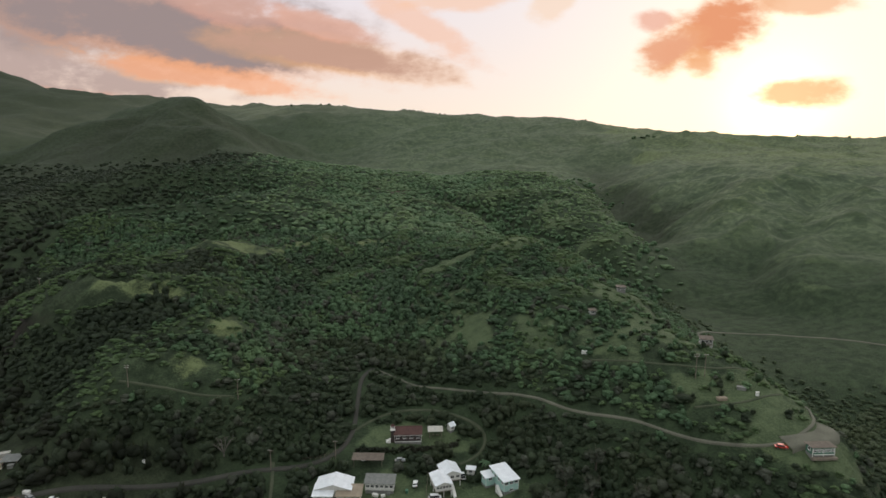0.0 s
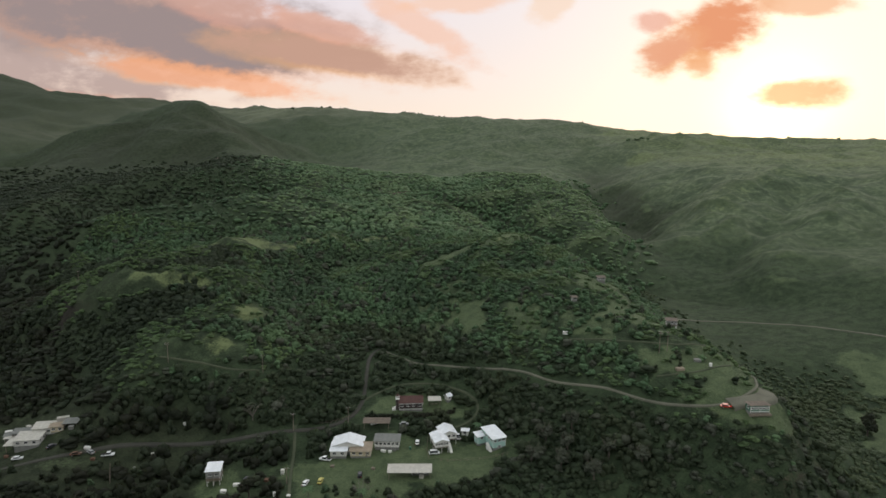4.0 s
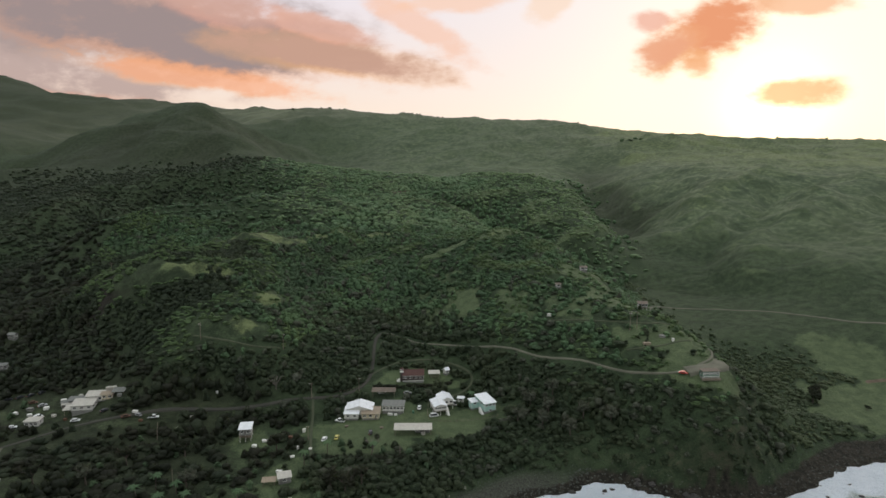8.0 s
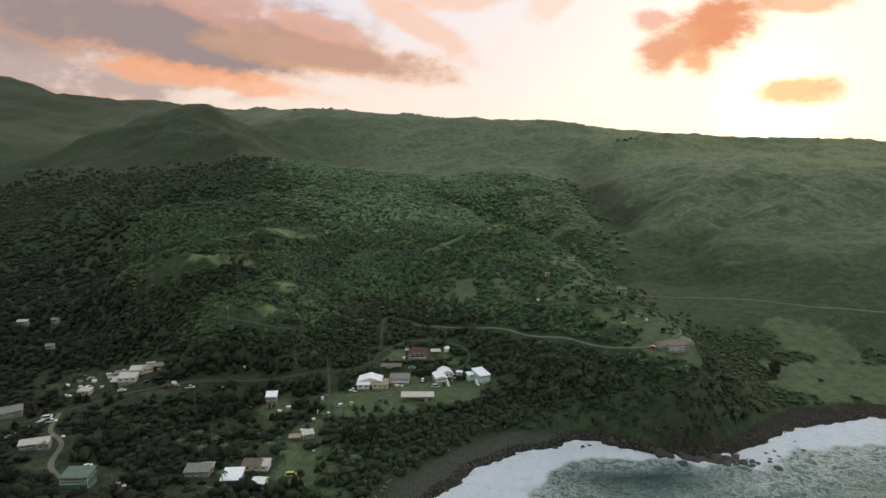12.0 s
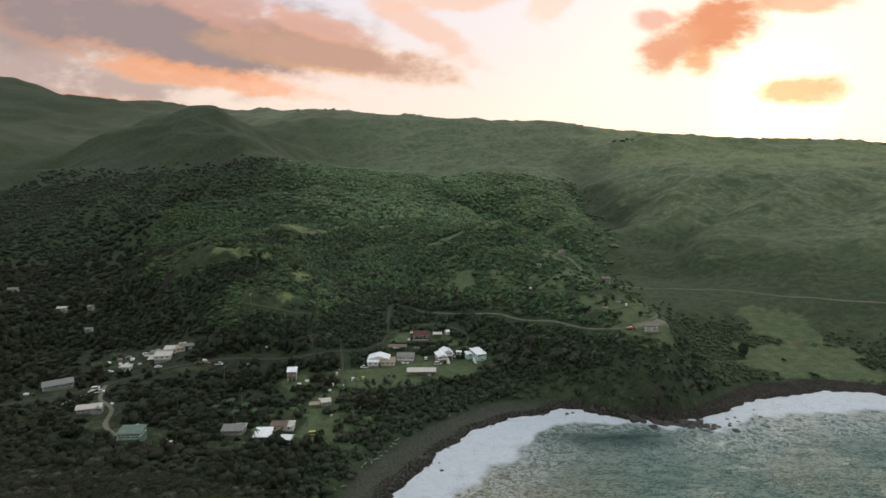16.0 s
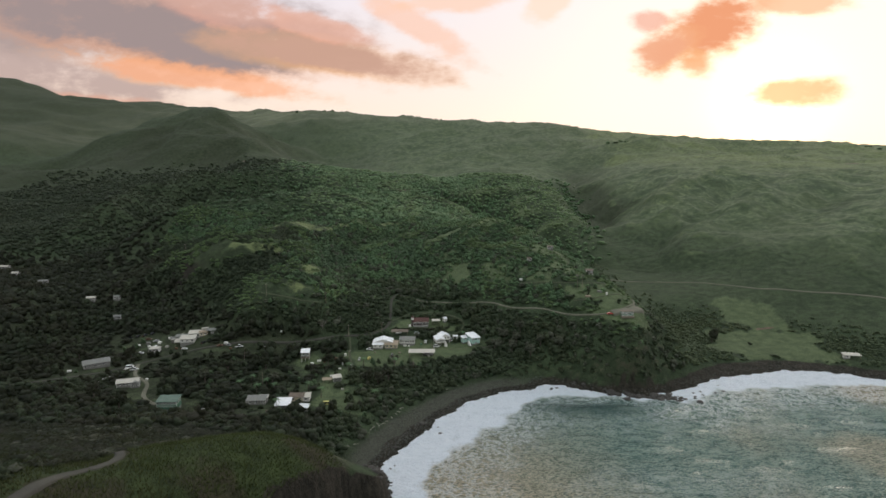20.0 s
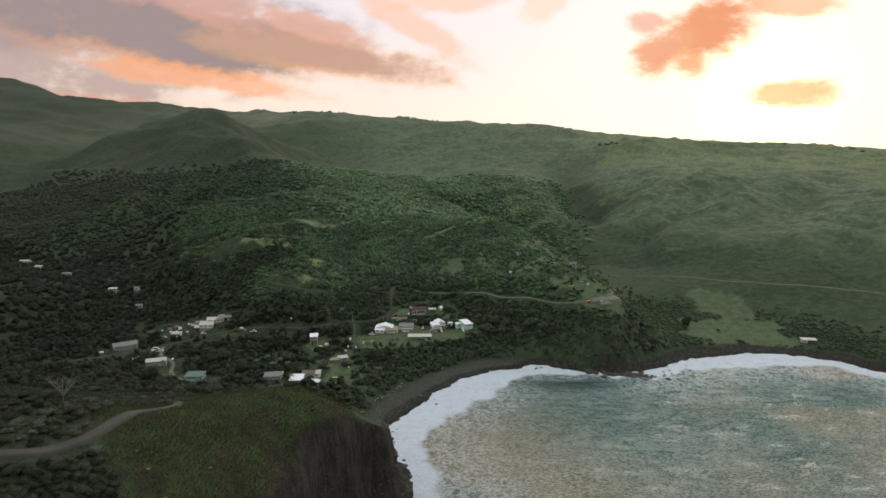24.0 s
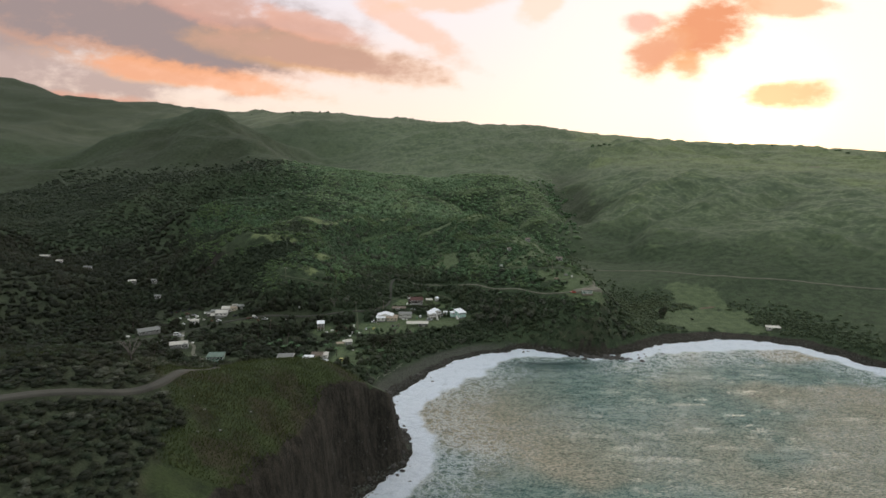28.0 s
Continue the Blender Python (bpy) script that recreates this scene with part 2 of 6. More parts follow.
def ground_material():
    """Grass, brush, dry grass, bare soil, beach and rock, with haze and shade put into the colours; where each lies is
    stored on the sheet.
    """
    mat = bpy.data.materials.new("hill_ground")
    mat.use_nodes = True
    n = Nodes(mat.node_tree)
    geo = n.t.nodes.new("ShaderNodeNewGeometry")
    pos = geo.outputs["Position"]
    cover = n.add("ShaderNodeSeparateColor", [n.add("ShaderNodeAttribute", attribute_name="cover")], out=0)
    sep = cover.node
    lawn, dry, rock = sep.outputs
    extra = n.add("ShaderNodeSeparateColor", [n.add("ShaderNodeAttribute", attribute_name="cover_more")], out=0).node
    soil, fieldm, brushm = extra.outputs
    a, b, c = n.noise(pos, 0.02, 5.0), n.noise(pos, 0.15, 5.0, 0.6), n.noise(pos, 1.1, 4.0, 0.65)
    tex = n.m("ADD", n.m("MULTIPLY", b, 0.55), n.m("MULTIPLY", c, 0.45))
    brush = n.mix(n.step(tex, 0.36, 0.64), (0.056, 0.078, 0.046), (0.128, 0.160, 0.092))
    mottle = n.noise(pos, 0.045, 5.0, 0.6)
    brush = n.mix(n.m("MULTIPLY", n.step(mottle, 0.46, 0.60), 0.75), brush, (0.042, 0.060, 0.036))
    brush = n.mix(n.m("MULTIPLY", n.step(a, 0.42, 0.68), 0.35), brush, (0.12, 0.145, 0.082))
    grass = n.mix(n.step(tex, 0.35, 0.65), (0.047, 0.067, 0.034), (0.092, 0.120, 0.062))
    # dry grass, whose lighter tone also stands in for haze on far slopes
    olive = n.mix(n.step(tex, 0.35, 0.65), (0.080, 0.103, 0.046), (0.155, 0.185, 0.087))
    earth = n.mix(n.step(tex, 0.35, 0.65), (0.060, 0.046, 0.036), (0.135, 0.100, 0.078))
    streak = n.noise(n.add("ShaderNodeMapping", {0: pos, 3: (0.5, 0.5, 0.06)}), 1.0, 5.0, 0.65)
    stone = n.mix(n.step(n.m("ADD", n.m("MULTIPLY", tex, 0.5), n.m("MULTIPLY", streak, 0.5)), 0.40, 0.62), (0.010, 0.0095, 0.0075), (0.038, 0.034, 0.027))
    rag = n.m("MULTIPLY", n.m("SUBTRACT", tex, 0.5), 1.1)
    # ground among the bushes, with the shade of the gaps put into its colour
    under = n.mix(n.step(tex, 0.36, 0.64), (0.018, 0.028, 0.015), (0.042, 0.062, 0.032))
    # mottled pale tone: distance haze put into the ground colour
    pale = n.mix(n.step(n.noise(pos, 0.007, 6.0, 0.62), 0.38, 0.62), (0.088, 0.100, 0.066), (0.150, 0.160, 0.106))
    turf = n.mix(n.step(tex, 0.33, 0.66), (0.014, 0.022, 0.009), (0.039, 0.056, 0.020))
    turf = n.mix(n.m("MULTIPLY", n.step(n.noise(pos, 0.045, 5.0, 0.6), 0.46, 0.60), 0.8), turf, n.mix(n.step(tex, 0.35, 0.65), (0.018, 0.015, 0.010), (0.042, 0.034, 0.023)))
    # woodland floor, with the shade of valley, ravines and west side in its colour
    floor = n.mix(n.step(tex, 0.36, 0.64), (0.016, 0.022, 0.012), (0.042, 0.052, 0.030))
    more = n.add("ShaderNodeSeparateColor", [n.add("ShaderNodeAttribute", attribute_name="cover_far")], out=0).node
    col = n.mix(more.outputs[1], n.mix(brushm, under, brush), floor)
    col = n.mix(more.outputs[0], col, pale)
    col = n.mix(fieldm, col, turf)
    shingle = n.mix(n.step(n.noise(pos, 1.6, 3.0, 0.7), 0.36, 0.62), (0.022, 0.024, 0.019), (0.075, 0.080, 0.064))
    col = n.mix(more.outputs[2], col, shingle)
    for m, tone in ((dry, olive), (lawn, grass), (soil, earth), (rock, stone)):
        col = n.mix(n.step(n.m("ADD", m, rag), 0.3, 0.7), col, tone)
    bumph = n.m("ADD", n.m("MULTIPLY", b, 2.0), c)
    # low crowns of the far scrub, each its own tone
    bent = n.add("ShaderNodeVectorMath", [pos, n.add("ShaderNodeVectorMath", [n.add("ShaderNodeTexNoise", {"Vector": pos, "Scale": 0.06, "Detail": 3.0}, out=1), (9, 9, 9)], operation="MULTIPLY")], operation="ADD")
    cell = n.t.nodes.new("ShaderNodeTexVoronoi")
    n.put(cell.inputs["Vector"], bent)
    cell.inputs["Scale"].default_value = 0.2
    knob = n.m("MULTIPLY", n.m("SUBTRACT", 1.0, cell.outputs["Distance"]), n.m("MULTIPLY", brushm, 1.1))
    tone = n.add("ShaderNodeSeparateColor", [cell.outputs["Color"]])
    col = n.mix(n.m("MULTIPLY", n.m("MULTIPLY", tone, 0.55), brushm), col, (0.034, 0.050, 0.028))
    nrm = n.add("ShaderNodeBump", {"Height": n.m("ADD", bumph, knob), "Strength": n.m("SUBTRACT", 0.7, n.m("MULTIPLY", brushm, 0.35)), "Distance": 1.2})
    n.add("ShaderNodeOutputMaterial", [n.add("ShaderNodeBsdfPrincipled", {"Base Color": col, "Roughness": 0.92, "Specular IOR Level": 0.15, "Normal": nrm})])
    return mat


def water_material():
    mat = bpy.data.materials.new("bay_water")
    mat.use_nodes = True
    n = Nodes(mat.node_tree)
    geo = n.t.nodes.new("ShaderNodeNewGeometry")
    pos = geo.outputs["Position"]
    cover = n.add("ShaderNodeSeparateColor", [n.add("ShaderNodeAttribute", attribute_name="cover")], out=0).node
    surf, lace, sand_sheen = cover.outputs
    turned = n.add("ShaderNodeMapping", {0: pos, 2: (0, 0, radians(20)), 3: (1.0, 2.6, 1.0)})
    swell, chop = n.noise(turned, 0.09, 3.0, 0.55, 0.6), n.noise(turned, 0.44, 4.0, 0.62, 0.4)
    ripple = n.noise(turned, 1.0, 3.0, 0.6, 0.3)
    veins = n.add("ShaderNodeTexNoise", {"Vector": pos, "Scale": 0.16, "Detail": 7.0, "Roughness": 0.72, "Distortion": 0.5})
    thread = n.m("SUBTRACT", 1.0, n.m("MULTIPLY", n.m("ABSOLUTE", n.m("SUBTRACT", veins, 0.5)), 13.0), clamp=True)
    fine = n.noise(pos, 1.4, 5.0, 0.7)
    solid = n.step(n.m("ADD", surf, n.m("MULTIPLY", n.m("SUBTRACT", n.m("ADD", n.m("MULTIPLY", veins, 0.6), n.m("MULTIPLY", fine, 0.4)), 0.5), 2.0)), 0.15, 1.0)
    threads = n.m("MULTIPLY", n.m("MULTIPLY", n.step(thread, 0.0, 0.9), n.step(fine, 0.3, 0.6)), lace)
    foam = n.m("MAXIMUM", solid, threads)
    # bright crests and dark troughs of the ripples are put into the colour
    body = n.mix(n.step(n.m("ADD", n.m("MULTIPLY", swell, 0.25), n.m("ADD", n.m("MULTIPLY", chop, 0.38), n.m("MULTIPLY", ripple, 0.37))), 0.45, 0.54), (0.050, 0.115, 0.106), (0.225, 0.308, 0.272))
    # sandy shallows, and with them the warm reflection of the sky as colour
    body = n.mix(n.m("MULTIPLY", sand_sheen, 0.8), body, n.mix(n.step(n.m("ADD", n.m("MULTIPLY", chop, 0.6), n.m("MULTIPLY", ripple, 0.4)), 0.42, 0.57), (0.17, 0.175, 0.125), (0.56, 0.47, 0.35)))
    # the standing swell's face is darkened here, for the sky it doesn't reflect
    dimmed = n.add("ShaderNodeAttribute", attribute_name="cover_more", out=2)
    body = n.mix(dimmed, body, n.mix(chop, (0.006, 0.030, 0.030), (0.035, 0.085, 0.075)))
    white = n.mix(n.m("ADD", n.m("MULTIPLY", fine, 0.6), n.m("MULTIPLY", veins, 0.5)), (0.50, 0.60, 0.74), (0.88, 0.92, 0.97))
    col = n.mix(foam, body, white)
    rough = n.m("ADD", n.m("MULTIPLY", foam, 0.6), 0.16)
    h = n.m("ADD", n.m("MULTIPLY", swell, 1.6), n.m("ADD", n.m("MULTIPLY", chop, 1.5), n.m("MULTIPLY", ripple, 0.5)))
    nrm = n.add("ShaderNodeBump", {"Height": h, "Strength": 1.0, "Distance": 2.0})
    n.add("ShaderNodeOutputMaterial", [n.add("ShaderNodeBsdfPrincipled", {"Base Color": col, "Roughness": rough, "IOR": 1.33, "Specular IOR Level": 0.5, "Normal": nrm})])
    return mat


GROUND, WATER = ground_material(), water_material()

# ---- the land as one height function, from lines placed to fit the camera's view ----
# coast: x, y, width of the boulder beach, steepness above it
COAST = [(-420, -900, 6, 1.6), (-150, -420, 6, 2.5), (-50, -190, 4, 7.0), (-42, -112, 4, 8.0), (-37, -66, 4, 8.5), (-31, -44, 5, 8.5), (-25, -32, 5, 8.5), (-16, -20, 4, 8.0), (-12, -3, 4, 6.0), (-15, 14, 6, 3.5), (-20, 30, 9, 1.6), (-26, 46, 12, 0.9),
         (-29, 62, 15, 0.45), (-22, 78, 17, 0.35), (-5, 106, 20, 0.3), (19, 137, 18, 0.3), (45, 156, 14, 0.45), (66, 165, 7, 0.9), (80, 167, 5, 1.3), (102, 157, 5, 1.5),
         (135, 149, 5, 1.6), (153, 157, 8, 1.3), (182, 174, 12, 0.7), (208, 187, 16, 0.35), (245, 194, 16, 0.3), (285, 186, 15, 0.3),
         (308, 178, 12, 0.5), (341, 123, 9, 0.7), (400, 50, 8, 0.9), (560, -80, 8, 1.0), (900, -260, 8, 1.0), (3600, -900, 8, 1.0)]
LINES = {
    "village": [(-90, 113, 7), (-60, 105, 6), (-20, 188, 12), (-41, 222, 12.5), (-40, 160, 9), (15, 190, 12), (23, 228, 13), (-8, 205, 12), (-19, 245, 18), (-45, 262, 20), (15, 252, 18), (-94, 193, 8), (-70, 150, 7.5)],
    "valley floor": [(-149, 99, 10), (-190, 135, 10), (-186, 217, 14), (-160, 190, 13), (-231, 139, 12), (-280, 294, 22), (-370, 370, 26), (-472, 430, 24), (-700, 660, 34), (-1000, 1000, 60), (-1500, 1600, 110)],
    "road foot": [(-140, 205, 13.5), (-100, 218, 15), (-62, 228, 17), (-45, 240, 18), (-40, 272, 22)],
    "pole spur": [(-152, 232, 33), (-133, 243, 41), (-112, 268, 46), (-118, 300, 56), (-150, 315, 62), (-207, 311, 64), (-244, 347, 55)],
    "spur foot": [(-90, 236, 27), (-66, 250, 27), (-54, 274, 30), (-120, 226, 22), (-190, 250, 24), (-240, 300, 27)],
    "gully": [(-32, 300, 27), (-20, 340, 37), (-45, 400, 55), (-60, 450, 68)],
    "bowl": [(14, 323, 42), (8, 360, 50), (8, 421, 64), (41, 310, 52), (52, 413, 79), (98, 366, 68)],
    "crest": [(-141, 410, 73), (-100, 470, 80), (-80, 560, 84), (-57, 757, 91), (-170, 860, 109), (-279, 975, 122), (-336, 1020, 130)],
    "mount": [(-420, 1150, 143), (-560, 1450, 196), (-720, 1800, 262), (-830, 2050, 300), (-905, 2160, 312), (-960, 2130, 306), (-1020, 2080, 280)],
    "mount shoulder": [(-979, 1786, 232), (-1056, 1900, 238), (-1050, 1700, 189), (-1060, 1500, 112), (-760, 1500, 160), (-850, 1500, 165), (-650, 1278, 100), (-451, 614, 58), (-330, 480, 50), (-1150, 1900, 195), (-1330, 1850, 95), (-1150, 1550, 90), (-1500, 2150, 110)],
    "mount east": [(-640, 2000, 213), (-700, 1850, 232), (-500, 1880, 140), (-640, 2300, 170), (-480, 2050, 118), (-420, 1650, 100), (-230, 1250, 88), (-620, 1900, 190), (-450, 1400, 140)],
    "knoll": [(102, 335, 63), (122, 267, 55), (108, 242, 50), (116, 217, 45), (131, 191, 41), (142, 196, 40), (146, 212, 41), (148, 232, 43), (150, 250, 41), (134, 256, 51), (126, 206, 41.5), (90, 225, 40), (60, 240, 31)],
    "road east": [(-28, 282, 27), (-8, 283, 29), (12, 276, 30), (40, 252, 32), (75, 222, 35), (110, 198, 38.5)],
    "slope below": [(10, 262, 22), (40, 232, 21), (60, 205, 18), (85, 195, 20), (110, 181, 26)],
    "east valley": [(176, 235, 12), (185, 270, 9), (205, 310, 11), (215, 370, 17), (222, 450, 24), (238, 560, 34), (245, 680, 44), (240, 850, 56), (260, 1100, 76), (330, 1400, 100), (380, 1800, 140)],
    "gully behind": [(158, 300, 24), (172, 370, 24), (150, 420, 33), (110, 500, 50), (60, 600, 66)],
    "second spur": [(20, 770, 92), (90, 790, 90), (147, 780, 84), (188, 680, 68), (208, 580, 48), (0, 950, 104)],
    "field": [(270, 268, 8), (304, 206, 5), (240, 225, 5), (220, 250, 6), (290, 235, 6), (330, 200, 8)],
    "east road": [(180, 360, 19), (230, 338, 21), (316, 319, 27), (380, 290, 31), (460, 240, 36)],
    "east slope": [(358, 434, 60), (308, 594, 60), (270, 480, 38), (440, 380, 64), (554, 597, 97), (490, 1057, 127), (420, 800, 98), (640, 420, 90)],
    "east ridge": [(529, 1634, 182), (683, 1790, 199), (1010, 1660, 182), (1200, 1640, 172), (1500, 1300, 142), (2100, 900, 110), (850, 1200, 140), (1000, 800, 118), (1100, 400, 90), (900, 150, 60)],
    "far ridge": [(515, 2240, 256), (666, 2750, 272), (200, 2900, 309), (-200, 3100, 342), (-670, 3330, 382), (-1050, 3400, 372), (-560, 2700, 300), (0, 2300, 225), (150, 1900, 170)],
    "west hill": [(-1780, 2360, 222), (-2100, 2500, 260), (-1600, 2100, 170), (-1300, 1400, 130), (-900, 1100, 66), (-700, 850, 52), (-1500, 2700, 150), (-1750, 1900, 170), (-1300, 2900, 230)],
    "farthest": [(-2000, 4350, 466), (-2115, 4400, 486), (-2241, 4400, 488), (-2533, 4400, 500), (-2740, 4400, 505), (-2843, 4400, 556), (-2943, 4400, 606), (-3106, 4400, 648), (-3300, 4400, 668), (-3700, 4420, 690), (-3400, 4700, 560), (-2800, 4700, 380), (-2300, 4700, 380), (-1700, 4700, 360), (-1400, 4300, 420), (-600, 4300, 400), (600, 4200, 260), (2500, 3800, 150)],
    "skyline": [(-554, 3137, 344), (-263, 3286, 333), (50, 2999, 296), (775, 1946, 194), (928, 2033, 187), (1161, 2263, 197), (1249, 2020, 192), (1393, 1933, 173), (-2575, 4113, 511), (-2375, 4136, 505), (-1960, 4000, 475)],
    "headland bank": [(-106, -76, 76), (-112, -64, 72), (-109, -98, 84), (-118, -112, 90)],
    "headland": [(-30, -4, 38), (-36, -14, 46), (-32, -40, 47), (-40, -27, 52), (-51, -28, 60), (-65, -34, 63.2), (-79, -42, 64.2), (-45, -22, 56), (-104, -46, 61), (-92, -42, 63), (-92, -75, 72), (-60, -62, 63), (-97, -110, 78), (-70, -100, 67), (-55, -112, 58), (-45, -74, 50), (-42, -118, 52), (-44, -142, 55), (-108, -60, 68), (-140, -30, 58), (-185, -10, 49), (-160, -90, 84), (-240, -60, 70), (-130, -160, 92), (-300, -200, 100)],
    "headland back": [(-80, 5, 40), (-58, 4, 42), (-60, 34, 20), (-110, 40, 28), (-150, 50, 26), (-220, 70, 22), (-320, 140, 24), (-45, 20, 25)],
    "west side": [(-340, 220, 40), (-450, 200, 80), (-600, 400, 90), (-700, 100, 150), (-1300, 600, 220), (-1900, 1200, 260)],
}


# sharp spurs (above 0) and ravines (below 0): half-width, then x, y and height along the crest
SPURS = {
    "east spur": (110, [(500, 860, 12), (479, 820, 23), (395, 749, 29), (327, 677, 32), (263, 581, 29), (218, 508, 14), (200, 470, 0)]),
    "east ravine": (120, [(390, 1600, 0), (355, 1354, -32), (323, 1166, -44), (271, 883, -44), (215, 640, -35), (187, 481, -17), (190, 420, 0)]),
    "middle spur": (95, [(0, 1250, 0), (101, 1089, 23), (146, 858, 35), (176, 780, 38), (172, 640, 35), (170, 565, 29), (168, 510, 12)]),
    "outer spur": (95, [(620, 760, 9), (561, 722, 20), (497, 693, 26), (394, 585, 26), (321, 492, 23), (283, 447, 12), (262, 420, 0)]),
    "outer ravine": (85, [(560, 800, 0), (510, 743, -20), (436, 704, -29), (350, 601, -29), (282, 513, -22), (245, 455, -6)]),
    "last ravine": (80, [(640, 690, 0), (537, 624, -15), (446, 565, -18), (355, 465, -15), (312, 425, -4)]),
    "shelf": (130, [(60, 1480, 0), (144, 1439, 14), (299, 1344, 16), (367, 1117, 16), (420, 973, 14), (500, 860, 4)]),
    "upper west spur": (85, [(-230, 880, 0), (-321, 848, 23), (-411, 808, 32), (-480, 760, 32), (-470, 640, 26), (-462, 555, 12)]),
    "upper west ravine": (70, [(-200, 800, 0), (-247, 777, -17), (-351, 724, -26), (-382, 620, -26), (-400, 524, -17), (-420, 470, 0)]),
    "west spur": (62, [(-90, 600, 0), (-141, 579, 12), (-204, 533, 19), (-261, 509, 23), (-309, 476, 23), (-343, 440, 14), (-352, 394, 0)]),
    "west ravine": (52, [(-80, 470, 0), (-116, 463, -10), (-174, 453, -14), (-210, 411, -17), (-247, 385, -17), (-285, 372, -7)]),
    "pole crest": (34, [(-112, 350, 0), (-143, 328, 5), (-175, 322, 6), (-210, 318, 6), (-243, 333, 5), (-262, 324, 0)]),
    "left crest": (34, [(-80, 480, 0), (-97, 468, 4), (-143, 438, 6), (-157, 390, 6), (-162, 350, 1)]),
    "inner ravine": (40, [(-55, 455, 0), (-72, 433, -9), (-94, 396, -12), (-98, 350, -13), (-75, 309, -10), (-58, 285, 0)]),
    "back gully": (62, [(-60, 850, 0), (-34, 812, -8), (17, 747, -18), (66, 664, -24), (101, 560, -24), (132, 480, -16), (150, 420, 0)]),
    "mount rib": (190, [(-870, 2050, 0), (-800, 1900, 26), (-712, 1606, 36), (-701, 1435, 34), (-682, 1329, 10)]),
    "mount east rib": (150, [(-760, 1900, 0), (-600, 1650, 20), (-515, 1438, 18), (-430, 1200, 0)]),
    "mount ravine": (120, [(-740, 1850, 0), (-640, 1620, -30), (-590, 1430, -34), (-500, 1180, -24), (-420, 960, 0)]),
    "mount west ravine": (140, [(-880, 1850, 0), (-835, 1721, -30), (-827, 1580, -36), (-786, 1374, -20), (-760, 1250, 0)]),
}


def carved(xy):
    out = np.zeros(len(xy))
    wob = np.stack([fbm(xy[:, 0] / 60, xy[:, 1] / 60, 3, 61) - 0.5, fbm(xy[:, 0] / 60, xy[:, 1] / 60, 3, 65) - 0.5], 1)
    for w, line in SPURS.values():
        lo, hi = np.min(line, 0)[:2] - 1.3 * w, np.max(line, 0)[:2] + 1.3 * w
        m = np.all((xy > lo) & (xy < hi), axis=1)
        if m.any():
            r, v, _ = near_line(xy[m] + 0.45 * w * wob[m], line)
            out[m] += v[:, 0] * np.clip(1.06 - np.sqrt((r / w) ** 2 + 0.0036), 0, 1) ** 1.3
    return out


def resampled(line, step):
    out = [line[0]]
    for a, b in zip(line, line[1:]):
        n = max(1, int(math.dist(a[:2], b[:2]) / step))
        out += [tuple(p + (q - p) * k / n for p, q in zip(a, b)) for k in range(1, n + 1)]
    return out


class Land:
    """A smooth sheet through all the lines."""

    def __init__(self):
        self.p = np.array([q for line in LINES.values() for q in line], float)
        k = self.kernel(self.p[:, None, :2] - self.p[None, :, :2])
        n = len(self.p)
        m = np.zeros((n + 1, n + 1))
        m[:n, :n], m[n, :n], m[:n, n] = k + np.eye(n) * 2.0, 1, 1
        self.w = np.linalg.solve(m, np.r_[self.p[:, 2], 0])

    @staticmethod
    def kernel(d):
        return -np.sqrt((d * d).sum(-1) + 18.0 ** 2)

    def __call__(self, xy):
        out = np.empty(len(xy))
        for i in range(0, len(xy), 20000):
            out[i:i + 20000] = self.kernel(xy[i:i + 20000, None] - self.p[None, :, :2]) @ self.w[:-1] + self.w[-1]
        return out


def lattice(i, j, seed):
    h = (i.astype(np.int64) * 374761393 + j.astype(np.int64) * 668265263 + seed * 144269504) & 0xFFFFFFFF
    h = ((h ^ (h >> 13)) * 1274126177) & 0xFFFFFFFF
    return ((h ^ (h >> 16)) & 0xFFFF) / 65535.0


def grain(x, y, seed=0):
    """Smooth value noise, 0 to 1, one cell a unit."""
    i, j = np.floor(x), np.floor(y)
    u, v = x - i, y - j
    u, v = u * u * u * (u * (u * 6 - 15) + 10), v * v * v * (v * (v * 6 - 15) + 10)
    a, b = lattice(i, j, seed), lattice(i + 1, j, seed)
    c, d = lattice(i, j + 1, seed), lattice(i + 1, j + 1, seed)
    return a + (b - a) * u + (c - a) * v + (a - b - c + d) * u * v


def fbm(x, y, octaves, seed=0):
    out, amp, total = 0, 1.0, 0.0
    for k in range(octaves):
        out, total = out + amp * grain(x, y, seed + k), total + amp
        x, y, amp = 1.7 * x + 0.9 * y + 13, 1.7 * y - 0.9 * x + 7, amp * 0.5
    return out / total


def ridged(x, y, octaves, seed=0):
    out, amp, total = 0, 1.0, 0.0
    for k in range(octaves):
        out, total = out + amp * (1 - np.abs(2 * grain(x, y, seed + k) - 1)), total + amp
        x, y, amp = 1.7 * x + 0.9 * y + 13, 1.7 * y - 0.9 * x + 7, amp * 0.5
    return out / total


def near_line(xy, line):
    """For each point: its distance to a polyline, and the line's further values there."""
    line = np.array(line, float)
    best, vals, side = np.full(len(xy), 1e9), np.zeros((len(xy), line.shape[1] - 2)), np.zeros(len(xy))
    for a, b in zip(line, line[1:]):
        e = b[:2] - a[:2]
        s = np.clip(((xy - a[:2]) @ e) / (e @ e), 0, 1)
        d = xy - a[:2] - s[:, None] * e
        r = np.hypot(d[:, 0], d[:, 1])
        m = r < best
        best[m], vals[m], side[m] = r[m], (a[2:] + s[:, None] * (b[2:] - a[2:]))[m], (e[0] * d[:, 1] - e[1] * d[:, 0])[m]
    return best, vals, side


land = Land()


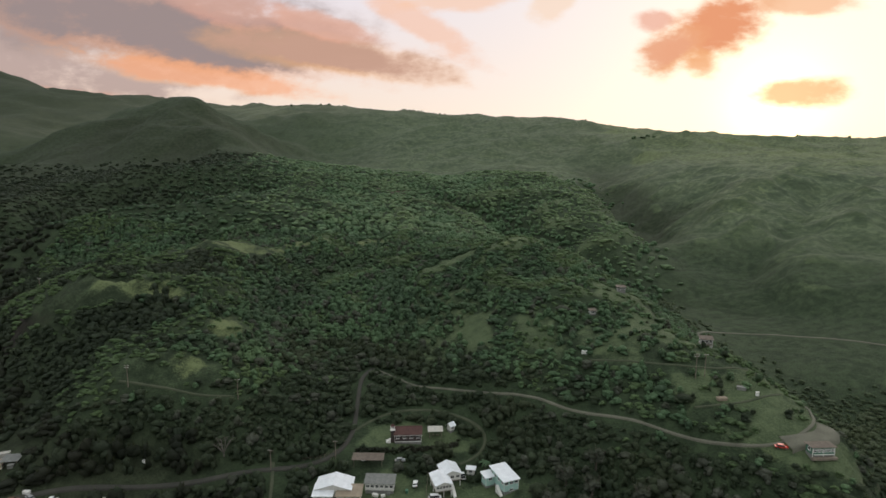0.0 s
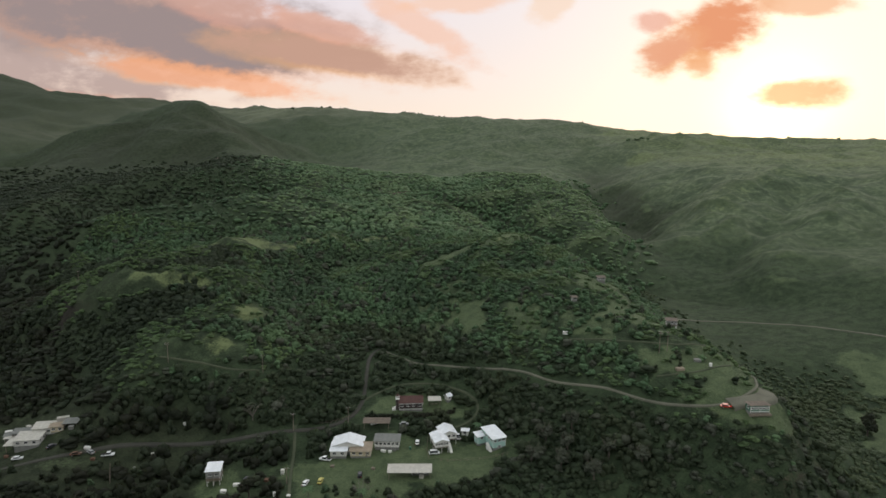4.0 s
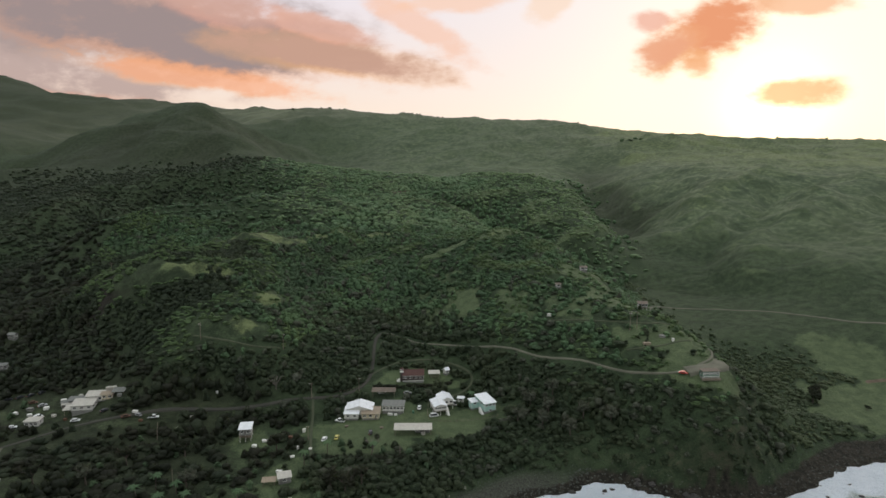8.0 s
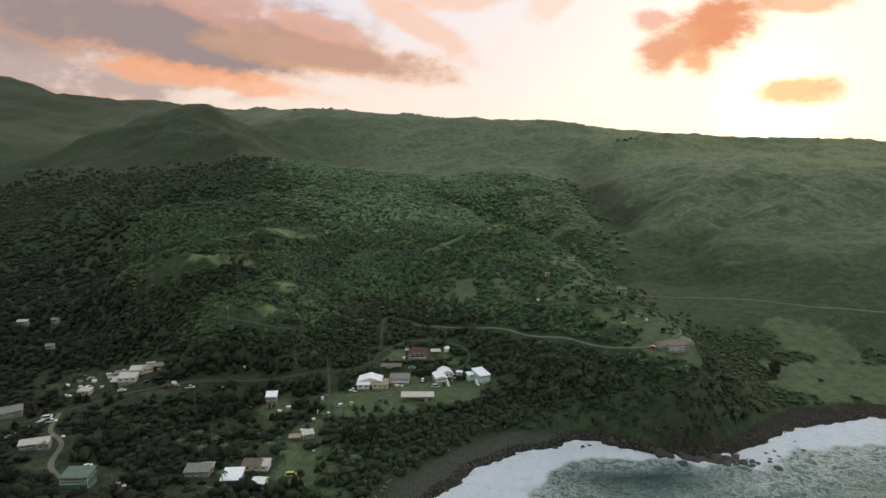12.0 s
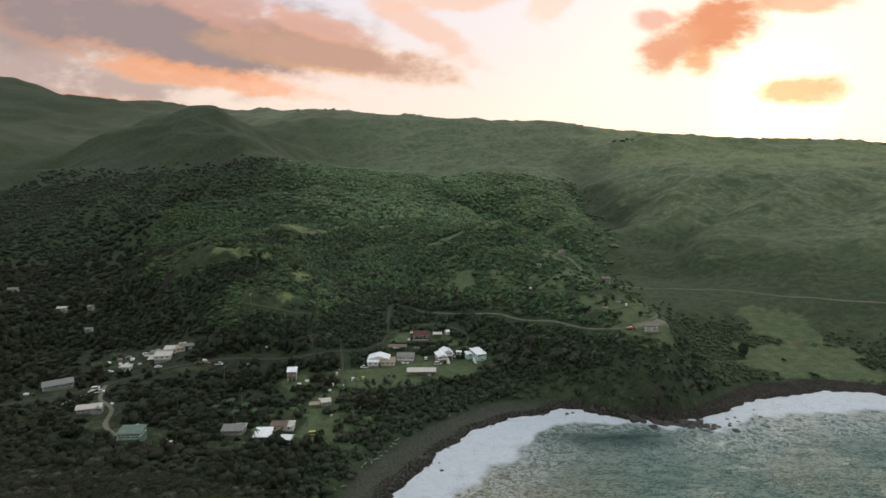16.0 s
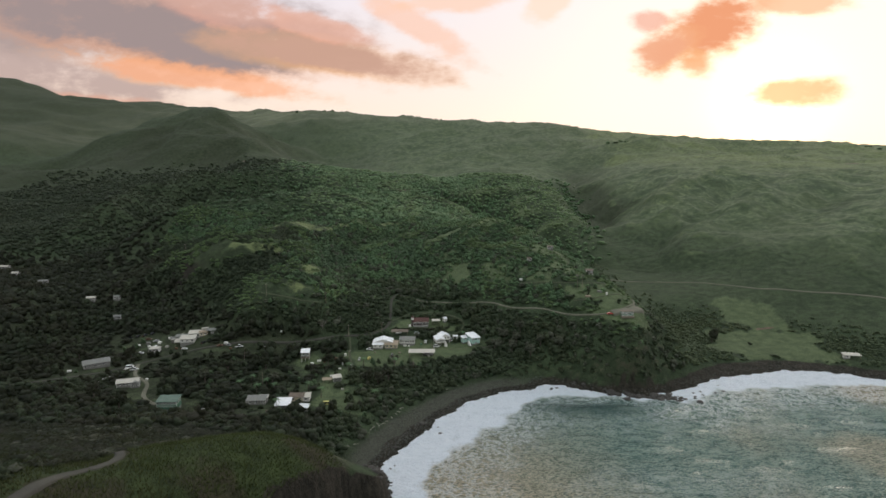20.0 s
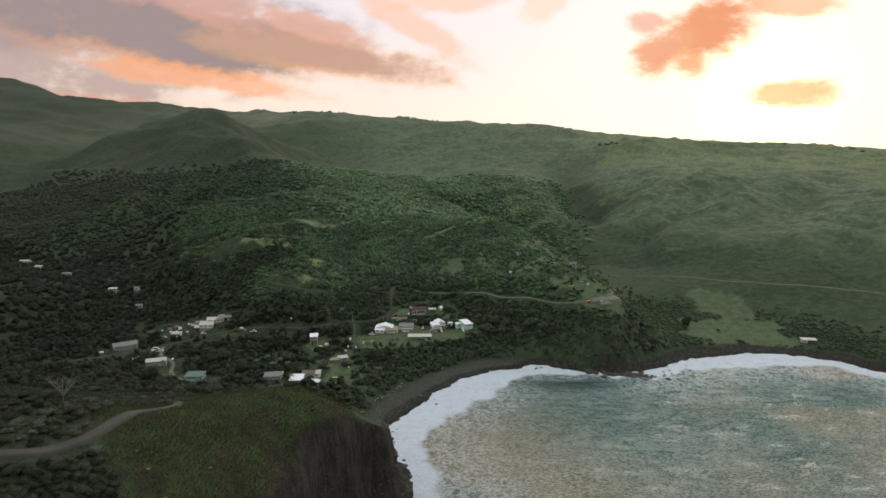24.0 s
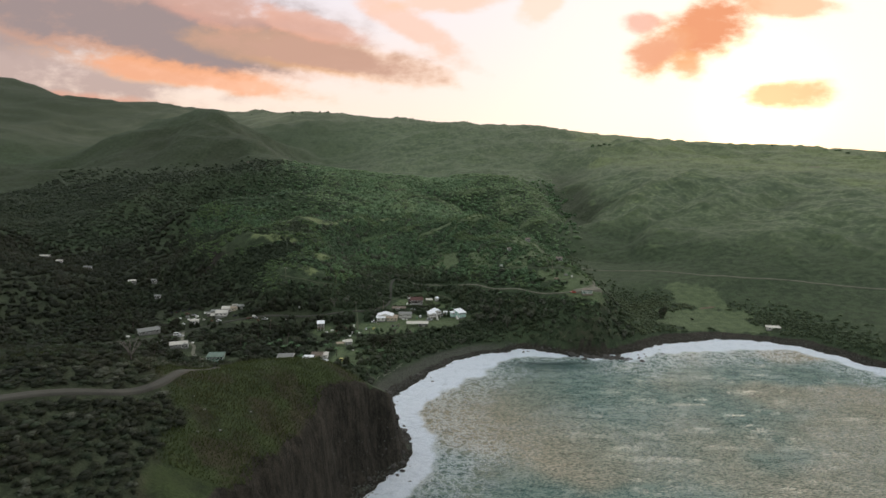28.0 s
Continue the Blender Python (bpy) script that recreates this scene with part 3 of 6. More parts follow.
def smooth(a, b, x):
    s = np.clip((x - a) / (b - a), 0, 1)
    return s * s * (3 - 2 * s)


def inland(xy):
    """Signed distance from the waterline, with the beach width and steepness there."""
    wob = np.stack([fbm(xy[:, 0] / 17, xy[:, 1] / 17, 3, 5) - 0.5, fbm(xy[:, 0] / 17, xy[:, 1] / 17, 3, 9) - 0.5], 1)
    r, v, s = near_line(xy + 9 * wob, COAST)
    return np.where(s > 0, r, -r), v[:, 0], v[:, 1]


def heights(xy):
    x, y = xy[:, 0], xy[:, 1]
    far = np.hypot(x, y - 150)
    z = land(xy) + carved(xy)
    calm = 1 - 0.65 * smooth(400, 600, far) * smooth(1700, 1250, far)
    wild = smooth(330, 1100, far)
    hill = smooth(16, 45, z) * (1 - smooth(500, 1200, far)) * (0.12 + 0.88 * smooth(20, 110, y))
    z = z + hill * (3.0 + 7.0 * smooth(40, 62, z) * (1 - smooth(90, 60, np.hypot(x - 115, y - 260)))) * (ridged(x / 72, y / 72, 4, 3) - 0.6) * 2
    z = z + calm * wild * (40 + 26 * smooth(1100, 2000, far)) * (ridged(x / 360 + 2, y / 360, 5, 21) - 0.70) * smooth(100, 900, far)
    gorge = 1 + 0.9 * smooth(-200, 150, x) * smooth(420, 600, y) * smooth(1500, 1000, y)
    z = z + calm * gorge * (15 + 14 * smooth(800, 1300, far)) * smooth(430, 700, far) * (ridged(x / 140, y / 140, 4, 27) - 0.66) * (1 - 0.7 * smooth(1500, 2500, far))
    z = z + wild * 5 * (fbm(x / 40, y / 40, 4, 33) - 0.5) * 2
    z = np.maximum(z, 2.0)
    d, b, s = inland(xy)
    rock = ridged(x / 9, y / 9, 3, 41)
    edge = 1.0 + np.where(d < b, 2.6 * np.clip(d / b, 0, 1), 2.6 + (d - b) * s * (0.75 + 0.5 * rock) )
    k = 2.5
    low = np.minimum(z, edge) - k * np.log1p(np.exp(-np.abs(z - edge) / k)) * 0.8
    z = np.where(d > 0, np.maximum(low, 0.3 + 0.04 * d), np.maximum(-7, 0.3 + 0.22 * d))
    return z


def relief(p, r=14.0):
    """How far the land stands over its surroundings: above 0 on crests, below 0 in gullies."""
    return heights(p) - 0.25 * sum(heights(p + np.array(o) * r) for o in ((1, 0), (-1, 0), (0, 1), (0, -1)))


def ground(x, y):
    return float(heights(np.array([[x, y]], float))[0])


# ---- what covers the land ----
# open ground: centre, half-widths, turn in degrees, how bare of trees it is
LAWNS = [(-14, 203, 50, 20, 8, 1), (5, 200, 32, 13, 14, 1), (-35, 185, 26, 14, 0, 1), (-12, 249, 26, 11, -3, 1), (-60, 128, 17, 22, 12, 0.75), (-66, 158, 10, 20, 0, 0.7), (-205, 213, 40, 16, 10, 1),
         (-160, 199, 20, 7, 15, 1), (-222, 165, 24, 10, 15, 1), (-155, 118, 20, 13, 0, 1), (-180, 140, 12, 22, 0, 1), (-93, 190, 12, 10, 0, 1), (270, 235, 30, 44, 0, 1), (238, 238, 26, 40, -8, 1), (272, 295, 26, 34, 20, 0.9),
         (-92, 110, 16, 7, 5, 0.7), (-128, 252, 20, 5, -20, 0.8), (-112, 262, 10, 9, 0, 0.8), (-100, 172, 26, 10, 4, 0.55), (-84, 148, 20, 9, 0, 0.55), (-122, 188, 22, 6, 10, 0.5), (-205, 229, 42, 9, 8, 0.7), (-180, 184, 24, 7, 20, 0.5), (-140, 200, 30, 5, 12, 0.6), (-120, 108, 22, 6, 0, 0.5), (-48, 118, 10, 26, 20, 0.5), (-141, 404, 30, 12, 35, 1), (4, 412, 22, 12, 20, 1), (-185, 306, 38, 8, 12, 0.9)]
GRASSY = [(0, 345, 22, 46, 0, 0.65), (20, 318, 12, 22, 0, 1), (118, 232, 20, 16, 0, 0.85), (108, 290, 18, 34, -10, 0.8), (100, 330, 20, 12, 0, 0.8), (84, 275, 14, 22, 20, 0.7), (50, 300, 10, 24, 15, 0.7), (128, 210, 16, 22, 0, 1), (133, 195, 16, 9, 0, 1)]
BARE = [(-57, 757, 26, 12, 10), (-300, 985, 22, 16, 30), (-430, 1120, 20, 12, 20), (272, 270, 8, 2.5, 0), (-250, 960, 16, 10, 0), (-520, 900, 26, 10, 20), (830, 1050, 60, 16, 10)]
CRESTS = [(-141, 404, 34, 9, 35), (-118, 262, 10, 8, 0), (-112, 300, 9, 14, 0), (-160, 312, 26, 7, 10), (4, 412, 26, 8, 15), (52, 410, 24, 8, 10), (118, 232, 18, 14, 0), (126, 205, 14, 18, 0), (112, 275, 14, 20, -10), (14, 330, 9, 20, 0), (-57, 470, 20, 8, 20), (-100, 455, 22, 8, 40)]
ROADS = {
    "valley_road": (1.1, [(-262, 120), (-240, 145), (-219, 163), (-205, 180), (-186, 196), (-161, 201), (-140, 209), (-110, 214), (-94, 216), (-56, 226), (-43, 235), (-39, 249), (-40, 269), (-41, 292), (-36, 304)]),
    "church_lane": (0.8, [(-39, 252), (-34, 260), (-23, 266), (-2, 266), (14, 259), (22, 246), (18, 238), (8, 234)]),
    "cliff_road": (0.62, [(-36, 304), (-27, 298), (-14, 283), (4, 278), (21, 271), (43, 255), (62, 241), (85, 221), (106, 204), (119, 199), (131, 203), (142, 212), (148, 228), (148, 244), (151, 275)]),
    "east_road": (1.0, [(151, 275), (155, 320), (165, 375), (182, 398), (205, 405), (227, 400), (262, 368), (300, 335), (330, 318), (370, 296), (430, 251), (520, 190), (620, 120)]),
    "headland_road": (1.75, [(-210, -260), (-150, -175), (-120, -141), (-112, -129), (-104, -120), (-97.5, -112), (-94.5, -101), (-95, -88), (-97, -72), (-95, -60), (-92, -52), (-96, -42), (-104, -30)]),
    "farm_drive": (1.4, [(-205, 180), (-197, 157), (-182, 147), (-176, 124), (-163, 114)]),
    "garden_track": (0.8, [(-68, 226), (-65, 211), (-62, 190), (-57, 169)]),
    "knoll_terrace": (0.5, [(69, 268), (87, 260), (109, 246), (125, 244), (136, 250)]),
    "lower_terrace": (0.5, [(101, 225), (115, 222.5), (124, 223), (137, 229)]),
    "spur_track": (0.45, [(-140, 247), (-123, 247), (-104, 249), (-92, 252)]),
}
ROADS["lay_by"] = (4.6, [(123, 199.5), (132, 200), (141, 202), (146, 212)])


def wood_edge(y):
    """How far east the wood on the upper hills reaches: to the ravine behind the hill."""
    return np.interp(y, [480, 640, 883, 1166, 1354], [178, 203, 256, 306, 336])


def spots(xy, places):
    out = np.zeros(len(xy))
    wob = 1.1 * (fbm(xy[:, 0] / 9, xy[:, 1] / 9, 4, 77) - 0.5)
    for cx, cy, rx, ry, turn, *k in places:
        c, s = math.cos(radians(turn)), math.sin(radians(turn))
        d = xy - (cx, cy)
        r = np.hypot((d[:, 0] * c + d[:, 1] * s) / rx, (d[:, 1] * c - d[:, 0] * s) / ry) + wob
        out = np.maximum(out, smooth(1.2, 0.7, r) * (k[0] if k else 1.0))
    return out


def off_road(xy):
    out = np.full(len(xy), 1e9)
    for w, line in ROADS.values():
        out = np.minimum(out, near_line(xy, line)[0] - w)
    return out


def headland_grass(xy):
    r = np.hypot((xy[:, 0] + 62) / 42, (xy[:, 1] + 62) / 58)
    r = np.minimum(r, np.hypot((xy[:, 0] + 55) / 24, (xy[:, 1] + 125) / 62))
    return smooth(1.15, 0.9, r + 0.25 * (fbm(xy[:, 0] / 14, xy[:, 1] / 14, 3, 15) - 0.5))


def steps(lo, fine_lo, fine_hi, hi, step, grow):
    mid = list(np.arange(fine_lo, fine_hi + step / 2, step))
    up, s = [mid[-1]], step
    while up[-1] < hi:
        s *= grow
        up.append(up[-1] + s)
    down, s = [mid[0]], step
    while down[-1] > lo:
        s *= grow
        down.append(down[-1] - s)
    return np.array(down[:0:-1] + mid + up[1:])


def sheet(name, xs, ys, z_of, mat):
    gx, gy = np.meshgrid(xs, ys)
    xy = np.stack([gx.ravel(), gy.ravel()], 1)
    z, layers = z_of(xy)
    w, h = len(xs), len(ys)
    i = np.arange(w * h).reshape(h, w)
    quads = np.stack([i[:-1, :-1], i[:-1, 1:], i[1:, 1:], i[1:, :-1]], -1).reshape(-1, 4)
    me = bpy.data.meshes.new(name)
    me.vertices.add(len(xy))
    me.vertices.foreach_set("co", np.column_stack([xy, z]).astype(np.float32).ravel())
    me.loops.add(quads.size)
    me.loops.foreach_set("vertex_index", quads.astype(np.int32).ravel())
    me.polygons.add(len(quads))
    me.polygons.foreach_set("loop_start", np.arange(0, quads.size, 4, dtype=np.int32))
    me.update(calc_edges=True)
    me.polygons.foreach_set("use_smooth", np.ones(len(quads), bool))
    for key, rgb in layers.items():
        at = me.attributes.new(key, "FLOAT_COLOR", "POINT")
        at.data.foreach_set("color", np.column_stack([rgb, np.ones(len(xy))]).astype(np.float32).ravel())
    me.materials.append(mat)
    return new(name, me)


def ground_of(xy):
    z = heights(xy)
    x, y = xy.T
    far = np.hypot(x, y - 150)
    w = int(np.count_nonzero(y == y[0]))
    g = z.reshape(-1, w)
    slope = np.hypot(np.gradient(g, x[:w], axis=1), np.gradient(g, y[::w], axis=0)).ravel()
    d, b, s = inland(xy)
    lawn = np.maximum(0.85 * spots(xy, LAWNS), 0.85 * spots(xy, GRASSY))
    k = 4
    around = np.pad(g, k, mode="edge")
    crest = (g - 0.25 * (around[:-2 * k, k:-k] + around[2 * k:, k:-k] + around[k:-k, :-2 * k] + around[k:-k, 2 * k:])).ravel() / np.clip(0.012 * far, 3, 60)
    # grassier crests, which also carry the light on the relief in their tone
    lawn = np.maximum(lawn, 0.75 * smooth(0.12, 0.6, crest + 0.6 * (fbm(x / 45, y / 45, 4, 51) - 0.5)) * smooth(25, 45, z) * (far < 2300) * (y > 60) * smooth(-420, -160, x))
    head = headland_grass(xy) * smooth(15, 30, z)
    east = smooth(150, 420, x - 0.12 * (y - 300)) * smooth(12, 30, z)
    # more dry tone with height and distance, in place of haze
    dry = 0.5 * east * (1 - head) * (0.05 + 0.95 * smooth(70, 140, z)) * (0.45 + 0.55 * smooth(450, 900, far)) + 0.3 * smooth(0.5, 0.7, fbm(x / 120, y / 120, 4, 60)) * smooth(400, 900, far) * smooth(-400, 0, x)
    # bright crest grass, brightened further for the light it catches
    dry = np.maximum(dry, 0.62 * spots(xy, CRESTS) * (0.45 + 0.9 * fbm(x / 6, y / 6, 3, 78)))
    soil = spots(xy, BARE)
    shore = smooth(b + 2, b - 3, d) * (far < 700)
    rock = np.maximum(smooth(0.95, 1.5, slope) * (far < 420), shore * np.maximum(smooth(0.5 * b, 0.2 * b, d), smooth(50, 80, x)))
    soil = np.maximum(soil, 0.34 * smooth(0.7, 1.2, slope) * (x > 50) * (x < 190) * (far < 300))
    rock = np.where((x > 50) & (z > 6), 0.4 * rock, rock)
    rock = np.maximum(rock, 0.4 * smooth(0.8, 1.3, slope) * (far > 420))
    lift = 0.5 * (fbm(x / 4, y / 4, 3, 71) - 0.5) * smooth(0, 1, 1 - lawn)
    west = smooth(-60, -330, x)
    cut = carved(xy)
    # spurs get the lighter tone to imitate light on the relief
    dry = np.maximum(dry, 0.42 * smooth(4, 20, cut + 8 * (fbm(x / 50, y / 50, 3, 57) - 0.5)) * smooth(120, 220, x))
    brush = np.maximum(smooth(430, 600, far) * smooth(-10, 50, x - wood_edge(y)), smooth(1050, 1400, far) * (0.14 + 0.86 * smooth(-700, -100, x)))
    brush = np.maximum(brush, smooth(150, 195, x) * smooth(8, 16, z))
    # low east side darkened, so the lighter tone above passes for haze
    brush = brush * (1 - 0.85 * smooth(80, 38, z) * smooth(120, 190, x))
    # how much haze is painted onto the far hills
    far_haze = 0.7 * smooth(2300, 3100, far) * smooth(-2400, -700, x) + 0.04 * smooth(2300, 3100, far) + 0.3 * smooth(900, 1700, far) * smooth(0, 500, x)
    # where shade is painted: valley, headland, west flank, far west and ravine bottoms
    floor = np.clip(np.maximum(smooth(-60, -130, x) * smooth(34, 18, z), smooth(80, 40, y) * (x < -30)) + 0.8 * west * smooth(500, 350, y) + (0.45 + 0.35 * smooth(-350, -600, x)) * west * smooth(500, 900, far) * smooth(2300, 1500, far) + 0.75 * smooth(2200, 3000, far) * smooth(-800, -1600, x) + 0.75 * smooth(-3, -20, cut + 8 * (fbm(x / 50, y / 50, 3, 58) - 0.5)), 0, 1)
    # the lawns in the west are also toned down for shade
    return z + lift * (off_road(xy) > 2), {"cover": np.column_stack([lawn * (1 - 0.55 * smooth(-70, -120, x)), dry, rock]), "cover_more": np.column_stack([soil, head, brush]), "cover_far": np.column_stack([far_haze, floor, shore * smooth(80, 40, x)])}


def water_of(xy):
    x, y = xy.T
    d, b, s = inland(xy)
    out = np.clip(-d, 0, None)
    # the band of broken surf is widest where the swell runs up the beach
    reach = 13 + 9 * fbm(x / 30, y / 30, 3, 91) + 20 * np.exp(-((x - 10) ** 2 + (y - 105) ** 2) / 45 ** 2) + 12 * np.exp(-((x - 235) ** 2 + (y - 170) ** 2) / 40 ** 2) - 12 * np.exp(-((x - 110) ** 2 + (y - 150) ** 2) / 30 ** 2)
    reach = reach * (0.75 + 0.5 * fbm(x / 9, y / 9, 3, 95))
    surf = smooth(1.25, 0.72, out / reach)
    lace = smooth(3.6, 1.0, out / reach) * 0.5 + 0.14 * smooth(0.45, 0.7, fbm(x / 40, y / 40, 3, 97))
    # real shallows near the headland; farther right, a painted peach reflection
    sand_sheen = np.clip(smooth(120, 30, np.hypot(x - 15, (y + 10) / 1.3)) * 0.9 + 0.3 * smooth(150, 20, out) + 0.8 * smooth(40, 200, x - 0.5 * y) - 0.12, 0, 1) * smooth(0.28, 0.6, fbm(x / 60, y / 60, 3, 99))
    wave = 1.7 * (fbm(x / 18 + 0.3 * y / 18, y / 7, 4, 85) - 0.5) + 0.6 * surf * (fbm(x / 3, y / 3, 3, 88) - 0.3)
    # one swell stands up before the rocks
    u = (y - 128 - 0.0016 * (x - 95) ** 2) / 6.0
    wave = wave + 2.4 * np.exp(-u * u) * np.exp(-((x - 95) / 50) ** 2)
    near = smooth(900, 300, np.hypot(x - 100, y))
    # band where the swell's face gets its painted dark tone
    dimmed = 0.9 * np.exp(-(u / 1.5) ** 2) * np.exp(-((x - 92) / 36) ** 2)
    lace = np.clip(lace, 0, 1) * (1 - dimmed)
    return 0.25 + wave * near, {"cover": np.column_stack([surf, lace, sand_sheen]), "cover_more": np.repeat(dimmed[:, None], 3, 1)}


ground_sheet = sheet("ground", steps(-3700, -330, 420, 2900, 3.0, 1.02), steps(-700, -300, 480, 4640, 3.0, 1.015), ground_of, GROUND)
tagged(ground_sheet, "brush-covered green hills above a rocky bay", "ground", kind="structure")
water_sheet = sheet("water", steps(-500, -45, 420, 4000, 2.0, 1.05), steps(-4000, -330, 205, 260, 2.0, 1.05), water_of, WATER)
tagged(water_sheet, "grey-green bay water with white surf along the shore", "water", kind="structure")


def ribbon(name, label, width, line, mat, lift=0.22):
    """A road of real thickness laid on the land, smoothed along its way."""
    pts = np.array(resampled([(p[0], p[1]) for p in line], 3.0))
    for _ in range(6):
        pts[1:-1] = 0.25 * pts[:-2] + 0.5 * pts[1:-1] + 0.25 * pts[2:]
    tan = np.gradient(pts, axis=0)
    tan /= np.linalg.norm(tan, axis=1, keepdims=True)
    side = np.column_stack([-tan[:, 1], tan[:, 0]])
    wide = width * (0.92 + 0.25 * (fbm(pts[:, 0] / 8, pts[:, 1] / 8, 2, 13) - 0.4))
    across = np.array([-1.0, -0.9, -0.45, 0, 0.45, 0.9, 1.0])
    rows = [pts + side * (wide * a)[:, None] for a in across]
    hs = np.array([heights(r) for r in rows])
    top = hs.max(0)
    for _ in range(3):
        top[1:-1] = np.maximum(top[1:-1], 0.25 * top[:-2] + 0.5 * top[1:-1] + 0.25 * top[2:])
    bm = bmesh.new()
    grid = []
    for a, r, h in zip(across, rows, hs):
        z = h - 0.5 if abs(a) == 1 else np.maximum(h, 0.5 * h + 0.5 * top) + lift
        grid.append([bm.verts.new((p[0], p[1], q)) for p, q in zip(r, z)])
    for a, b in zip(grid, grid[1:]):
        for k in range(len(a) - 1):
            bm.faces.new((a[k], a[k + 1], b[k + 1], b[k]))
    bmesh.ops.recalc_face_normals(bm, faces=bm.faces)
    me = bpy.data.meshes.new(name)
    bm.to_mesh(me)
    bm.free()
    for p in me.polygons:
        p.use_smooth = True
    me.materials.append(mat)
    return tagged(new(name, me), label, "road", kind="structure")


ROAD_LOOK = {"valley_road": ("narrow worn asphalt road along the foot of the hill", "road"), "church_lane": ("worn dirt lane looping behind the church", "track"),
             "cliff_road": ("narrow road cut into the green slope above the bay", "dirt"), "east_road": ("pale narrow road across the far valley side", "dirt"), "headland_road": ("single-lane asphalt road over the grassy headland", "road"),
             "farm_drive": ("pale concrete drive winding down to a house", "dirt"), "garden_track": ("worn grassy track between the gardens", "track"), "knoll_terrace": ("grassy terrace path across the knoll", "track"), "lower_terrace": ("grassy terrace path on the knoll", "track"), "spur_track": ("grassy dirt track on the spur", "track"), "lay_by": ("grey gravel lay-by at the bend of the cliff road", "dirt")}
for key, (width, line) in ROADS.items():
    ribbon(key, ROAD_LOOK[key][0], width, line, M[ROAD_LOOK[key][1]])

# ---- plants ----
def ico():
    bm = bmesh.new()
    bmesh.ops.create_icosphere(bm, subdivisions=1, radius=1.0)
    v = np.array([p.co[:] for p in bm.verts])
    f = np.array([[p.index for p in q.verts] for q in bm.faces])
    bm.free()
    return v, f


ICO_V, ICO_F = ico()


def crown(rng, lobes=6, leaves=42, squat=0.75, ragged=0.32):
    """One crown about 1 wide, its foot at 0: a heap of rounded knots with a few sprays standing out. Vertices and triangles."""
    vs, fs, k = [], [], 0
    turn = rng.uniform(0, 6.28)
    for i in range(lobes):
        a = turn + 2.4 * i + rng.uniform(-0.5, 0.5)
        r = 0.30 * math.sqrt((i + rng.uniform(-0.3, 0.3)) / lobes) if i else 0.0
        c = np.array([r * math.cos(a), r * math.sin(a), (0.62 - 1.1 * r + rng.uniform(-0.10, 0.10)) * squat])
        size = rng.uniform(0.19, 0.27) if i else 0.30
        bump = 1 + 0.6 * ragged * rng.standard_normal(len(ICO_V))[:, None]
        vs.append(c + ICO_V * size * bump * (1, 1, 1.05))
        fs.append(ICO_F + k)
        k += len(ICO_V)
    for _ in range(leaves):
        a, e = rng.uniform(0, 2 * math.pi), math.asin(rng.uniform(0.0, 1.0))
        n = np.array([math.cos(a) * math.cos(e), math.sin(a) * math.cos(e), math.sin(e)])
        c = n * (0.40, 0.40, 0.44 * squat / 0.75) * rng.uniform(0.85, 1.1) + (0, 0, 0.42 * squat)
        t = np.cross(n, rng.standard_normal(3))
        t /= np.linalg.norm(t)
        s = rng.uniform(0.03, 0.07)
        vs.append(np.array([c - t * s - n * s, c + n * s * 2.0, c + t * s - n * s]))
        fs.append(np.array([[0, 1, 2]]) + k)
        k += 3
    return np.concatenate(vs), np.concatenate(fs)


def mass(name, label, placed, kinds, mat, category="trees"):
    """Many plants as one mesh: rows of x, y, z, width, height, turn, kind."""
    vs, fs, k = [], [], 0
    for i, (v, f) in enumerate(kinds):
        rows = placed[placed[:, 6].astype(int) == i]
        if not len(rows):
            continue
        c, s = np.cos(rows[:, 5])[:, None], np.sin(rows[:, 5])[:, None]
        x = (v[:, 0] * c - v[:, 1] * s) * rows[:, 3:4] + rows[:, 0:1]
        y = (v[:, 0] * s + v[:, 1] * c) * rows[:, 3:4] + rows[:, 1:2]
        z = v[:, 2] * rows[:, 4:5] + rows[:, 2:3]
        vs.append(np.stack([x, y, z], -1).reshape(-1, 3))
        fs.append((f[None] + (np.arange(len(rows)) * len(v))[:, None, None]).reshape(-1, 3) + k)
        k += len(rows) * len(v)
    v, f = np.concatenate(vs), np.concatenate(fs)
    me = bpy.data.meshes.new(name)
    me.vertices.add(len(v))
    me.vertices.foreach_set("co", v.astype(np.float32).ravel())
    me.loops.add(f.size)
    me.loops.foreach_set("vertex_index", f.astype(np.int32).ravel())
    me.polygons.add(len(f))
    me.polygons.foreach_set("loop_start", np.arange(0, f.size, 3, dtype=np.int32))
    me.update(calc_edges=True)
    me.polygons.foreach_set("use_smooth", np.ones(len(f), bool))
    me.materials.append(mat)
    return tagged(new(name, me), label, category, kind="stuff")


rng = np.random.default_rng(4)
BUSHES = [crown(rng, 4, 12, 0.95, 0.34) for _ in range(9)]
SCRUB = [crown(rng, 2, 2, 0.85, 0.35) for _ in range(6)]
LOW_BRUSH = [crown(rng, 4, 40, 0.8, 0.4) for _ in range(6)]
THICKETS = [crown(rng, 4, 10, 0.85, 0.35) for _ in range(5)]


def jittered(x0, x1, y0, y1, cell):
    gx, gy = np.meshgrid(np.arange(x0, x1, cell), np.arange(y0, y1, cell))
    p = np.stack([gx.ravel(), gy.ravel()], 1)
    return p + rng.uniform(-0.5, 0.5, p.shape) * cell * 0.95


YARDS = []  # house plots kept clear of the mass planting: x, y, radius


def clear_of_yards(p):
    keep = np.ones(len(p), bool)
    for x, y, r in YARDS:
        keep &= np.hypot(p[:, 0] - x, p[:, 1] - y) > r
    return keep


